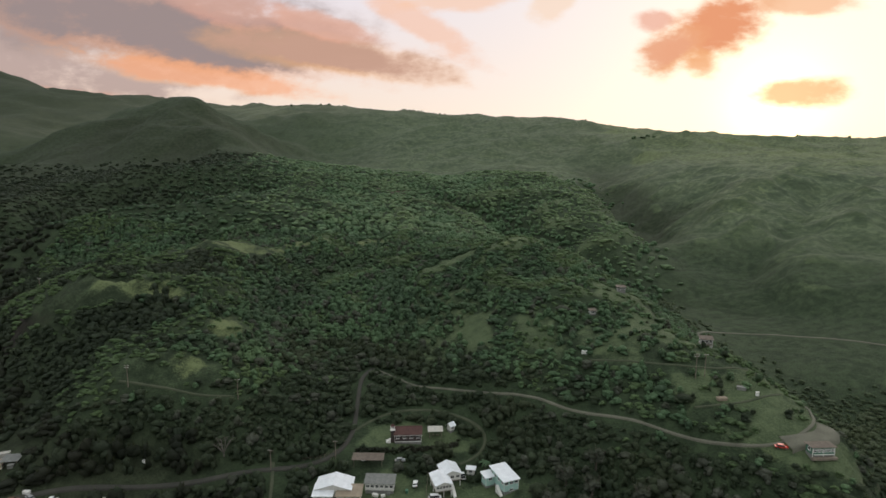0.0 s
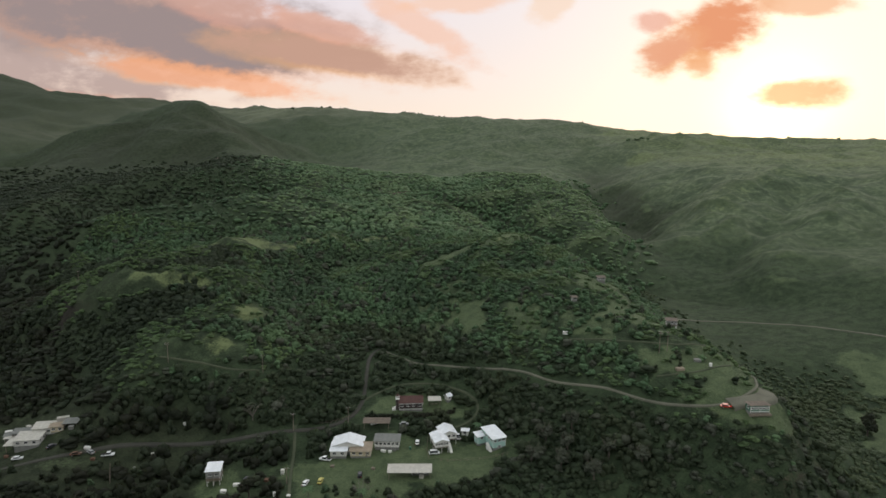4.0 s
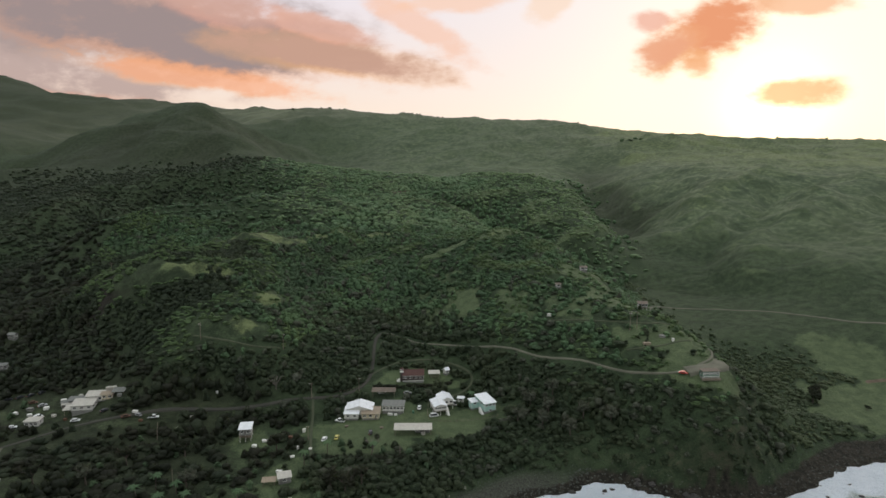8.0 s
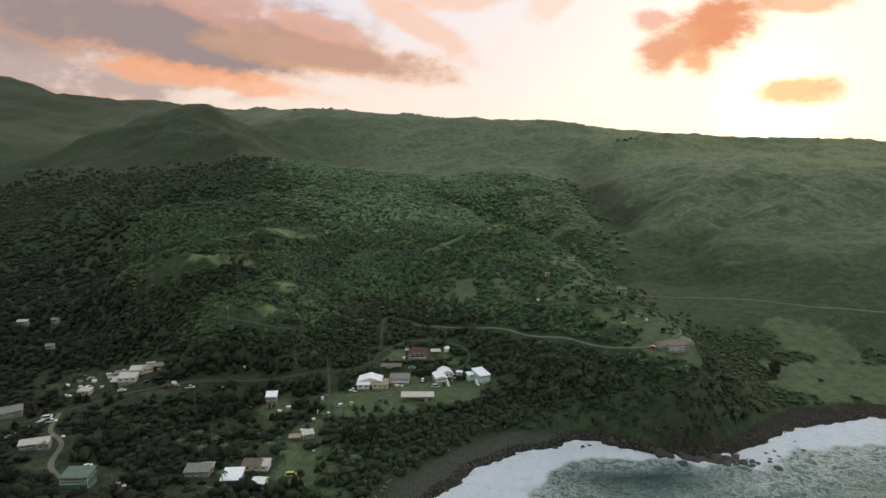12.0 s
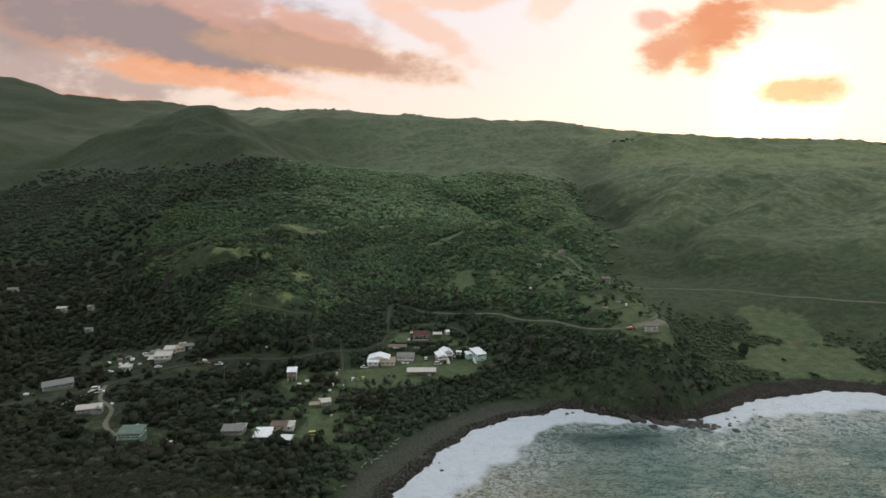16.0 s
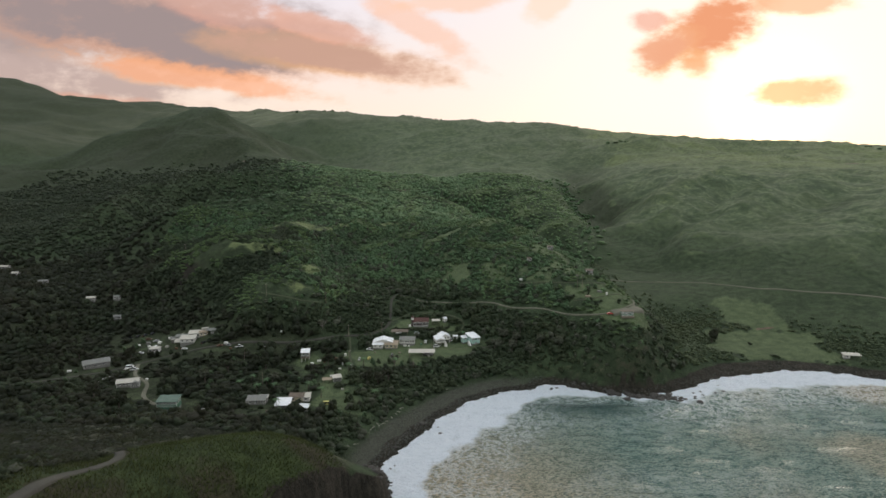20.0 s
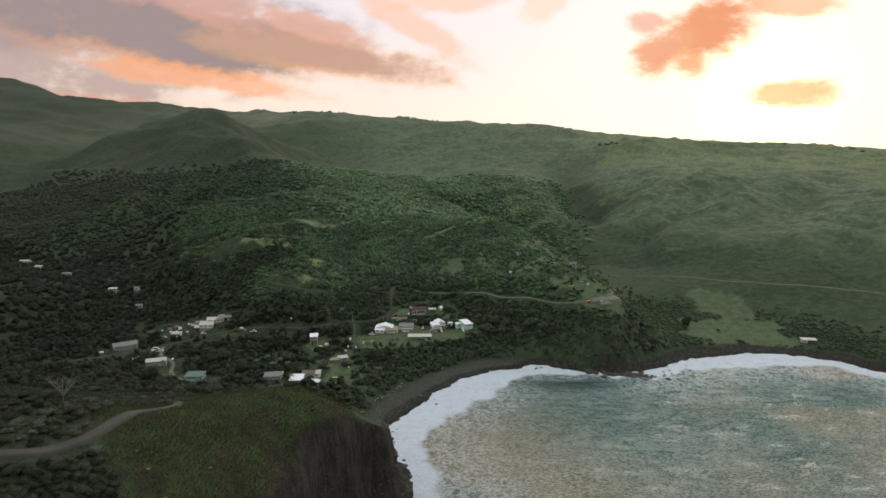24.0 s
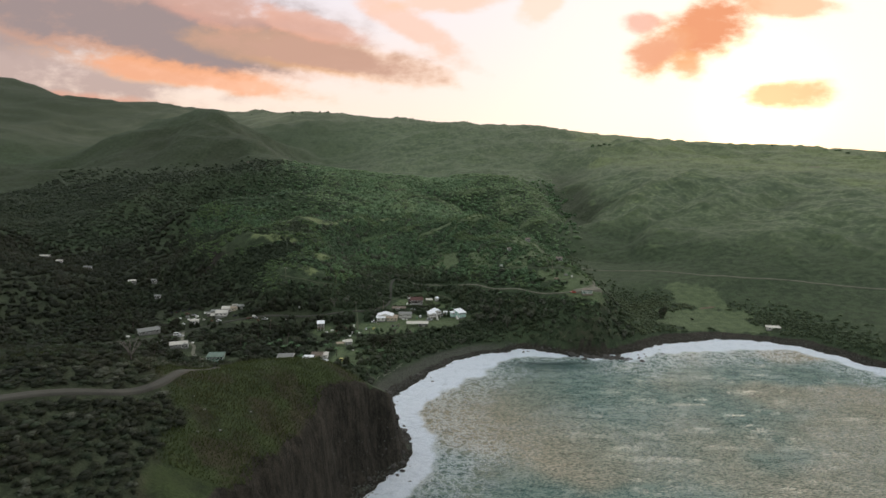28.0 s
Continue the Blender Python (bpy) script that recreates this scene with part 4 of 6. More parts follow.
def wood(p, width, low, high, kinds, density):
    """Plants at the points p that stand on open hillside, off roads, lawns and beach."""
    d, b, s = inland(p)
    lawn = np.maximum(np.maximum(spots(p, LAWNS), spots(p, CRESTS) * 0.5), spots(p, GRASSY) * 0.74)
    keep = (d > b + 3) & (off_road(p) > width * 0.5) & (rng.uniform(0, 1, len(p)) < density * np.clip(1 - 1.25 * lawn, 0, 1)) & clear_of_yards(p)
    p = p[keep]
    z = heights(p)
    w = width * np.clip(np.exp(rng.normal(0, 0.32, len(p))), 0.5, 1.9)
    lush = fbm(p[:, 0] / 28, p[:, 1] / 28, 3, 120)
    h = (low + (high - low) * np.clip((lush - 0.3) * 2.2, 0, 1)) * rng.uniform(0.75, 1.25, len(p))
    return np.column_stack([p, z - 0.2 * h, w, h, rng.uniform(0, 6.28, len(p)), rng.integers(0, len(kinds), len(p))])


# ---- buildings ----
def box(bm, x0, x1, y0, y1, z0, z1):
    v = [bm.verts.new((x, y, z)) for z in (z0, z1) for x, y in ((x0, y0), (x1, y0), (x1, y1), (x0, y1))]
    for f in ((0, 3, 2, 1), (4, 5, 6, 7), (0, 1, 5, 4), (1, 2, 6, 5), (2, 3, 7, 6), (3, 0, 4, 7)):
        bm.faces.new([v[i] for i in f])


def boxed(*dims):
    bm = bmesh.new()
    box(bm, *dims)
    return bm


def part(name, bm, mat, parent, label="", at=None, bevel=0.0):
    """One mesh object under a thing or a part."""
    if bevel:
        bmesh.ops.bevel(bm, geom=bm.edges[:], offset=bevel, segments=2, affect="EDGES")
    bmesh.ops.recalc_face_normals(bm, faces=bm.faces)
    me = bpy.data.meshes.new(name)
    bm.to_mesh(me)
    bm.free()
    me.materials.append(M[mat] if isinstance(mat, str) else mat)
    ob = new(name, me)
    ob.parent = parent
    if at is not None:
        ob.matrix_local = at
    return tagged(ob, label) if label else ob


def thing(name, label, category, x, y, turn=0.0, z=None, group=""):
    ob = new(name)
    ob.empty_display_size = 0.3
    ob.matrix_world = pose(x, y, ground(x, y) if z is None else z, 0, 0, turn)
    return tagged(ob, label, category, group)


def tube(bm, path, radii, sides=7):
    """A bent, tapering stem through the points of path."""
    rings = []
    for i, p in enumerate(path):
        p = Vector(p)
        d = (Vector(path[min(i + 1, len(path) - 1)]) - Vector(path[max(i - 1, 0)])).normalized()
        a = d.orthogonal().normalized()
        b = d.cross(a)
        rings.append([bm.verts.new(p + radii[i] * (a * math.cos(t) + b * math.sin(t))) for t in (2 * math.pi * k / sides for k in range(sides))])
    for r, s in zip(rings, rings[1:]):
        for k in range(sides):
            bm.faces.new((r[k], r[(k + 1) % sides], s[(k + 1) % sides], s[k]))
    bm.faces.new(rings[0][::-1])
    bm.faces.new(rings[-1])
    return bm


def gable_wall(w, d, h, rise, ridge, z0=0.0):
    """A closed body with gable ends; ridge along x or y, or a slope falling to the front."""
    bm = bmesh.new()
    a, b = w / 2, d / 2
    base = [bm.verts.new(p) for p in ((-a, -b, z0), (a, -b, z0), (a, b, z0), (-a, b, z0))]
    back = h + (rise if ridge == "mono" else 0)
    top = [bm.verts.new(p) for p in ((-a, -b, h), (a, -b, h), (a, b, back), (-a, b, back))]
    bm.faces.new(base[::-1])
    if ridge in ("x", "y"):
        e = [bm.verts.new(p) for p in (((-a, 0, h + rise), (a, 0, h + rise)) if ridge == "x" else ((0, -b, h + rise), (0, b, h + rise)))]
        if ridge == "x":
            faces = ((base[0], base[1], top[1], top[0]), (base[2], base[3], top[3], top[2]), (base[1], base[2], top[2], e[1], top[1]), (base[3], base[0], top[0], e[0], top[3]),
                     (top[0], top[1], e[1], e[0]), (top[2], top[3], e[0], e[1]))
        else:
            faces = ((base[1], base[2], top[2], top[1]), (base[3], base[0], top[0], top[3]), (base[0], base[1], top[1], e[0], top[0]), (base[2], base[3], top[3], e[1], top[2]),
                     (top[1], top[2], e[1], e[0]), (top[3], top[0], e[0], e[1]))
    else:
        faces = tuple((base[i], base[(i + 1) % 4], top[(i + 1) % 4], top[i]) for i in range(4)) + (tuple(top),)
    for f in faces:
        bm.faces.new(f)
    return bm


def slab(bm, quad, thick):
    """A sheet of roofing with thickness, from its four upper corners."""
    n = (Vector(quad[1]) - Vector(quad[0])).cross(Vector(quad[3]) - Vector(quad[0])).normalized()
    if n.z < 0:
        n = -n
    up = [bm.verts.new(p) for p in quad]
    lo = [bm.verts.new(Vector(p) - n * thick) for p in quad]
    bm.faces.new(up)
    bm.faces.new(lo[::-1])
    for i in range(4):
        bm.faces.new((up[i], lo[i], lo[(i + 1) % 4], up[(i + 1) % 4]))


def roof_on(parent, at, w, d, h, rise, ridge, mat, over=0.55, label=""):
    """Each slope of the roof is a sheet of its own, with seams and a ridge cap."""
    a, b, lift, t = w / 2 + over, d / 2 + over, 0.16, 0.14
    if ridge == "x":
        drop = rise * over / (d / 2)
        quads = [((-a, s * b, h - drop + lift), (a, s * b, h - drop + lift), (a, 0, h + rise + lift), (-a, 0, h + rise + lift)) for s in (-1, 1)]
    elif ridge == "y":
        drop = rise * over / (w / 2)
        quads = [((s * a, -b, h - drop + lift), (s * a, b, h - drop + lift), (0, b, h + rise + lift), (0, -b, h + rise + lift)) for s in (-1, 1)]
    elif ridge == "mono":
        k = rise / d * over
        quads = [((-a, -b, h - k + lift), (a, -b, h - k + lift), (a, b, h + rise + k + lift), (-a, b, h + rise + k + lift))]
    else:
        quads = [((-a, -b, h + lift), (a, -b, h + lift), (a, b, h + lift), (-a, b, h + lift))]
    for q in quads:
        bm = bmesh.new()
        slab(bm, q, t)
        p0, p1, p2, p3 = (Vector(p) for p in q)
        n = max(3, int((p1 - p0).length / 0.9))
        up = Vector((0, 0, 0.05))
        sheet_ob = part("roof_sheet", bm, mat, parent, label, at)
        bm = bmesh.new()
        for i in range(1, n):
            lo, hi = p0.lerp(p1, i / n) + up, p3.lerp(p2, i / n) + up
            e = (p1 - p0).normalized() * 0.05
            slab(bm, (lo - e, lo + e, hi + e, hi - e), 0.06)
        tagged(part("roof_seams", bm, mat, sheet_ob), kind="stuff")
    if ridge in ("x", "y"):
        z = h + rise + lift
        part("ridge_cap", boxed(-a, a, -0.16, 0.16, z - 0.05, z + 0.08) if ridge == "x" else boxed(-0.16, 0.16, -b, b, z - 0.05, z + 0.08), mat, parent, "", at)


def window_in(parent, at, w=1.1, h=1.1, cross=True):
    """Frame, sill and glass, standing on the outer face of a wall that looks to -y."""
    bm = bmesh.new()
    for x0, x1, z0, z1 in ((-w / 2 - 0.1, w / 2 + 0.1, h / 2, h / 2 + 0.1), (-w / 2 - 0.1, w / 2 + 0.1, -h / 2 - 0.1, -h / 2), (-w / 2 - 0.1, -w / 2, -h / 2, h / 2), (w / 2, w / 2 + 0.1, -h / 2, h / 2)) + (((-0.03, 0.03, -h / 2, h / 2),) if cross else ()):
        box(bm, x0, x1, -0.09, 0.02, z0, z1)
    frame_ob = part("window", bm, "trim", parent, "white-framed window", at)
    part("pane", boxed(-w / 2, w / 2, -0.03, 0.015, -h / 2, h / 2), "glass", frame_ob, "dark glass")
    part("sill", boxed(-w / 2 - 0.16, w / 2 + 0.16, -0.16, 0.0, -h / 2 - 0.16, -h / 2 - 0.1), "trim", frame_ob)


def house(name, label, x, y, turn, wings, category="house", z=None, extras=None):
    """wings: dx, dy, width, depth, wall height, rise, ridge, roof, wall, height of the stilts, front windows, side windows, window height."""
    root = thing(name, label, category, x, y, turn, z)
    c, s = math.cos(radians(turn)), math.sin(radians(turn))
    for dx, dy, w, d, h, rise, ridge, roof, wall, stilt, nf, ns, zw in wings:
        corners = [(dx + i * w / 2, dy + j * d / 2) for i in (-1, 1) for j in (-1, 1)]
        zs = [ground(x + c * p - s * q, y + s * p + c * q) - root.location.z for p, q in corners]
        floor = max(zs) * 0.6 + 0.35 + stilt
        at = pose(dx, dy, floor)
        if wall:
            part("wall", gable_wall(w, d, h, rise, ridge), wall, root, "", at)
            for lo, hi in ((-w / 2 - 0.04, -w / 2 + 0.1), (w / 2 - 0.1, w / 2 + 0.04)):
                part("corner_board", boxed(lo, hi, -d / 2 - 0.04, -d / 2 + 0.1, 0, h), "trim", root, "", at)
        else:
            for p, q in corners:
                part("post", boxed(p - dx - 0.1 * np.sign(p - dx), p - dx - 0.28 * np.sign(p - dx), q - dy - 0.1 * np.sign(q - dy), q - dy - 0.28 * np.sign(q - dy), -1.2, h), "wood", root, "", at)
        roof_on(root, at, w, d, h, rise, ridge, roof)
        low = min(zs) - floor - 0.4
        if stilt > 0.8:
            part("floor_deck", boxed(-w / 2 - 0.2, w / 2 + 0.2, -d / 2 - 0.2, d / 2 + 0.2, -0.25, 0), "wood", root, "", at)
            n = max(2, int(w / 2.6))
            for i in range(n + 1):
                for j in (-1, 0, 1):
                    px, py = -w / 2 + 0.15 + i * (w - 0.3) / n, j * (d / 2 - 0.15)
                    part("stilt", boxed(px - 0.1, px + 0.1, py - 0.1, py + 0.1, low, -0.25), "trim", root, "", at)
        elif wall:
            part("foundation", boxed(-w / 2 + 0.05, w / 2 - 0.05, -d / 2 + 0.05, d / 2 - 0.05, low, 0.0), "grey_wall", root, "", at)
        for i in range(nf):
            wx = -w / 2 + (i + 0.5) * w / nf
            window_in(root, at @ pose(wx, -d / 2, zw), min(1.3, 0.62 * w / nf), 1.05)
        for i in range(ns):
            wy = -d / 2 + (i + 0.5) * d / ns
            for side in (-1, 1):
                window_in(root, at @ pose(side * w / 2, wy, zw, 0, 0, 90 * side), min(1.2, 0.6 * d / ns), 1.0)
    if extras:
        extras(root)
    YARDS.append((x, y, 0.62 * max(max(w[2], w[3]) + abs(w[0]) for w in wings) + 2.5))
    return root


def door_on(root, x, y, z, w=0.9, h=2.0, mat="wood", turn=0):
    d = part("door", boxed(-w / 2, w / 2, -0.07, 0.03, 0, h), mat, root, "", pose(x, y, z, 0, 0, turn))
    part("door_frame", boxed(-w / 2 - 0.1, w / 2 + 0.1, -0.05, 0.03, h, h + 0.12), "trim", d)


def stair(root, x, y, z0, z1, turn=0, w=1.2):
    at = pose(x, y, 0, 0, 0, turn)
    n = max(2, round((z1 - z0) / 0.18))
    bm = bmesh.new()
    for i in range(n):
        box(bm, -w / 2, w / 2, -0.27 * (n - i), -0.27 * (n - i - 1), z0 - 0.3, z0 + (i + 1) * (z1 - z0) / n)
    part("stair", bm, "trim", root, "white wooden stair", at)


def rail_round(root, x0, x1, y, z, mat="trim", h=0.95):
    for zz in (z + h, z + h * 0.5):
        part("rail", boxed(x0, x1, y - 0.04, y + 0.04, zz - 0.04, zz + 0.04), mat, root)
    for i in range(int((x1 - x0) / 1.5) + 1):
        part("baluster", boxed(x0 + i * 1.5 - 0.04, x0 + i * 1.5 + 0.04, y - 0.04, y + 0.04, z, z + h), mat, root)


def build_village():
    # the four homes on the lawn
    house("ranch_house", "white metal-roofed house with a tan-roofed front room on the lawn", -38.5, 213, 0, [
        (-2.5, 1.5, 13.5, 8.5, 3.0, 2.0, "y", "white_roof", "white_wall", 0, 0, 2, 1.6), (-6.0, -2.5, 7.0, 6.5, 2.6, 0.9, "mono", "white_roof", "white_wall", 0, 2, 0, 1.4),
        (3.8, -2.6, 9.0, 6.0, 2.5, 1.0, "mono", "tan_roof", "cream_wall", 0, 3, 1, 1.4)], extras=lambda r: door_on(r, 6.5, -5.62, 0.4))
    house("long_outbuilding", "long pale outbuilding with a row of small windows", -23.5, 216, -2, [(0, 0, 11, 5.2, 2.9, 0.7, "mono", "grey_roof", "white_wall", 0.6, 6, 0, 1.7)],
          extras=lambda r: rail_round(r, -5.4, 5.6, -2.75, 0.9))
    house("open_shed", "long open shed with a pale flat roof on posts", -12, 192, 1, [(0, 0, 17.5, 5.2, 2.4, 0.5, "mono", "pale_roof", None, 0.2, 0, 0, 0), (4.5, 1.2, 7, 2.4, 2.2, 0.1, "flat", "pale_roof", "grey_wall", 0, 2, 0, 1.2)])
    house("stilt_house", "white two-winged house on stilts with metal roofs", 1, 219, 16, [
        (-1.6, -2.6, 6.2, 9.0, 2.6, 0.9, "y", "white_roof", "white_wall", 2.2, 5, 3, 1.5), (3.6, 3.2, 7.0, 8.0, 2.7, 1.5, "y", "white_roof", "white_wall", 2.0, 3, 2, 1.5)],
          extras=lambda r: (rail_round(r, -5.0, 1.8, -7.75, 2.9), stair(r, 2.6, -4.2, 0.2, 2.9)))
    house("teal_house", "pale teal two-storey house with a white metal roof", 24.5, 218.5, 24, [(0.8, 0, 6.4, 11.0, 4.3, 0.8, "mono", "white_roof", "teal_wall", 0, 3, 4, 3.3), (-4.2, 4.0, 4.0, 3.6, 3.6, 0.5, "mono", "white_roof", "teal_wall", 0, 1, 1, 2.8)],
          extras=lambda r: (window_in(r, pose(0.8, -5.5, 1.5), 1.6, 0.7), stair(r, -3.6, -2.0, 0, 2.6)))

    def church_extras(r):
        for z0, z1, a in ((0, 5.4, 0.85), (5.4, 5.6, 1.05), (7.0, 7.15, 1.0)):
            part("tower_stage", boxed(-6.6 - a, -6.6 + a, -1.6 - a, -1.6 + a, z0, z1), "trim" if z0 else "red_wall", r)
        for i in (-1, 1):
            for j in (-1, 1):
                part("belfry_post", boxed(-6.6 + i * 0.75 - 0.1, -6.6 + i * 0.75 + 0.1, -1.6 + j * 0.75 - 0.1, -1.6 + j * 0.75 + 0.1, 5.6, 7.0), "trim", r)
        bm = bmesh.new()
        bmesh.ops.create_cone(bm, segments=4, radius1=1.35, radius2=0.05, depth=1.2, cap_ends=True, matrix=pose(-6.6, -1.6, 7.75, 0, 0, 45))
        part("tower_roof", bm, "red_roof", r)
        bm = bmesh.new()
        bmesh.ops.create_cone(bm, segments=12, radius1=0.34, radius2=0.16, depth=0.5, cap_ends=True, matrix=pose(-6.6, -1.6, 6.4))
        part("bell", bm, "metal", r)
        stair(r, -7.6, -1.6, 0, 1.3, -90, 1.6)
        for z in (0.55, 1.35):
            part("stair_rail", boxed(-9.6, -7.5, -2.5, -2.42, z, z + 0.08), "trim", r)
        part("eave_board", boxed(-6.2, 6.2, -3.2, -3.1, 3.3, 3.5), "trim", r, "white eave board")
        part("base_board", boxed(-6.0, 6.0, -3.1, -3.02, 0.35, 0.6), "trim", r, "white base board")
    house("church", "small dark church with red-brown roof, white trim and bell tower", -14.5, 247, 4, [(0, 0, 11.5, 6.0, 3.2, 2.1, "x", "red_roof", "red_wall", 0, 4, 2, 1.8)], "church", extras=church_extras)
    house("pavilion", "small open pavilion with a pale roof beside the church", -2.5, 250.5, 4, [(0, 0, 5.6, 3.8, 2.4, 0.3, "mono", "pale_roof", None, 0.1, 0, 0, 0)], "pavilion", extras=lambda r: [part("table", boxed(-1.6 + i * 1.9, -0.4 + i * 1.9, -0.5, 0.4, 0.7, 0.78), "wood", r) for i in range(2)])
    house("hut", "tiny white hut with a peaked roof beyond the pavilion", 4.5, 254, 40, [(0, 0, 2.4, 2.4, 2.3, 0.9, "x", "white_roof", "white_wall", 0, 1, 0, 1.4)], "hut")
    house("small_cabin", "small white cabin behind the stilt house", 12.5, 228, -10, [(0, 0, 3.0, 2.4, 2.2, 0.3, "flat", "white_roof", "white_wall", 0, 1, 0, 1.4)], "cabin")
    house("long_carport", "low dark shed roof behind the ranch house", -30, 231, 0, [(0, 0, 12, 4.2, 2.3, 0.4, "mono", "brown_roof", None, 0, 0, 0, 0)], "shed")

    def solar_extras(r):
        for i in range(2):
            for j in range(2):
                part("solar_panel", boxed(-1.6 + i * 1.75, 0.05 + i * 1.75, -1.9 + j * 1.6, -0.45 + j * 1.6, 0.2, 0.26), "solar", r, "dark blue solar panel", pose(0, 0.2, 6.3, 7))
        rail_round(r, -2.8, 2.8, -3.4, 2.4, "wood")
        part("porch_deck", boxed(-2.9, 2.9, -3.5, -2.2, 2.25, 2.4), "wood", r)
    house("tower_cabin", "narrow two-storey cabin on stilts with solar panels", -94, 193, 8, [(0, 0, 5.4, 5.6, 3.2, 0.8, "mono", "white_roof", "grey_wall", 2.4, 2, 2, 1.7)], "cabin", extras=solar_extras)
    # left of the road
    house("sprawling_house", "long pale-roofed house with many lean-tos in the yard", -184, 212, 10, [
        (0, 0, 10, 7, 2.6, 0.8, "mono", "pale_roof", "white_wall", 0, 3, 2, 1.4), (-6.5, -0.6, 4.5, 5, 2.2, 0.4, "mono", "pale_roof", None, 0, 0, 0, 0), (3.5, 6.5, 8, 5, 3.0, 0.8, "mono", "pale_roof", "white_wall", 0, 3, 2, 1.6), (10, 5.4, 5.5, 4.5, 2.7, 0.5, "x", "tan_roof", "cream_wall", 0, 2, 1, 1.5), (15.5, 5.6, 5.5, 4.5, 2.3, 0.4, "mono", "grey_roof", None, 0, 0, 0, 0), (-6, 8.0, 8, 4, 2.4, 0.4, "mono", "grey_roof", None, 0, 0, 0, 0), (-10.5, 6.0, 4, 3, 2.0, 0.3, "flat", "pale_roof", None, 0, 0, 0, 0)])
    house("white_cottage", "small boxy white cottage with wide openings", -204, 202, 6, [(0, 0, 6.4, 5, 2.7, 0.3, "flat", "pale_roof", "white_wall", 0, 3, 1, 1.4)], "cottage")
    house("low_shed", "low grey shed in the crowded yard", -197, 219, 20, [(0, 0, 5, 4, 2.3, 0.5, "x", "grey_roof", "grey_wall", 0, 1, 1, 1.3)], "shed")
    house("long_hall", "long grey-roofed building with a row of windows", -229, 172, 34, [(0, 0, 15.5, 6.4, 2.7, 0.9, "mono", "grey_roof", "grey_wall", 0, 6, 2, 1.6)])
    house("hip_house", "grey-roofed white house beside the winding drive", -192, 141, 18, [(0, 0, 12, 6.4, 2.7, 1.2, "x", "pale_roof", "grey_wall", 0, 4, 2, 1.6), (4.4, -2.8, 4.6, 4.2, 2.5, 0.9, "y", "grey_roof", "grey_wall", 0, 2, 1, 1.5)])
    house("green_house", "two-storey house with a green roof and long windows", -153, 110, 4, [(0, 0, 10.8, 7.4, 4.8, 0.7, "mono", "green_roof", "green_wall", 0, 6, 3, 3.8)], extras=lambda r: rail_round(r, -5.4, 5.4, -4.6, 2.6))
    # by the beach
    house("grey_house", "low grey-roofed house among trees", -107, 122, 4, [(0, 0, 10.5, 5.6, 2.5, 0.8, "mono", "grey_roof", "grey_wall", 0, 3, 1, 1.4), (3.2, 2.4, 5, 2.8, 2.7, 0.5, "mono", "pale_roof", "grey_wall", 0, 0, 0, 1.5)])
    house("white_roofed_house", "beach house with white roof panels and an open porch", -90, 117, 3, [(0, 0.8, 7.8, 6.0, 2.6, 0.8, "mono", "white_roof", "grey_wall", 0, 4, 2, 1.5), (-0.4, -3.0, 7.0, 2.2, 2.1, 0.3, "mono", "white_roof", None, 0.2, 0, 0, 0)])
    house("garden_shed", "small white gabled shed by the lawn", -77, 113, -6, [(0, 0, 5, 4.6, 2.6, 0.9, "x", "white_roof", "white_wall", 0, 2, 1, 1.4)], "shed")
    house("back_house", "brown-roofed back house with a pale lean-to", -83, 128, 0, [(-1.5, 0, 8, 6, 2.9, 1.2, "x", "brown_roof", "cream_wall", 0, 2, 1, 1.5), (4, -0.5, 4, 5, 2.6, 0.6, "mono", "pale_roof", "white_wall", 0, 1, 1, 1.5)])
    house("tool_shed", "small open shed with a pale sloping roof", -65.5, 155, 20, [(0, 0, 5, 3.6, 2.4, 0.6, "mono", "pale_roof", "grey_wall", 0, 1, 0, 1.3)], "shed")
    house("low_lean_to", "low rusty lean-to in the garden", -71.5, 153, 8, [(0, 0, 5, 2.6, 1.8, 0.3, "mono", "tan_roof", None, 0, 0, 0, 0)], "lean-to")
    # on the knoll and up the valley
    house("knoll_cabin", "dark cabin with a deck on top of the knoll", 123, 268, -10, [(0, 0, 5.2, 3.6, 2.4, 0.5, "mono", "brown_roof", "grey_wall", 0.9, 3, 2, 1.4)], "cabin", extras=lambda r: rail_round(r, -3, 3, -2.5, 1.2, "wood"))
    house("hilltop_house", "small pale house on the crest above the bay", 103, 337, 0, [(0, 0, 4.6, 3, 2.2, 0.4, "mono", "brown_roof", "grey_wall", 0, 3, 1, 1.3)])
    house("hill_shed", "small weathered shed among hillside shrubs", 79, 305, 10, [(0, 0, 3.0, 2.4, 2.0, 0.3, "mono", "brown_roof", "grey_wall", 0, 1, 1, 1.2)], "shed")
    house("shore_shelter", "low white shelter at the end of the shore field", 303, 208, -8, [(0, 0, 11, 4.5, 2.3, 0.4, "mono", "pale_roof", None, 0, 0, 0, 0), (-3, 0.6, 4, 3, 2.1, 0.2, "flat", "pale_roof", "white_wall", 0, 1, 0, 1.2)], "shelter")
    for (x, y, t, w), lab in zip([(-472, 428, 5, 13), (-300, 292, 10, 8), (-282, 300, -8, 6), (-365, 330, 12, 9), (-420, 372, 0, 8), (-262, 262, 15, 6)],
                                 ["long pale-roofed house far up the valley", "white house half hidden by valley trees", "grey-roofed shed under valley trees", "pale roof among dark valley trees", "low grey house far up the valley", "small white shed by the valley wood"]):
        house("valley_house", lab, x, y, t, [(0, 0, 0.8 * w, 0.5 * w, 2.6, 0.8, "x", "pale_roof" if w in (13, 8) else "grey_roof", "grey_wall", 0.2, 3, 1, 1.5)])

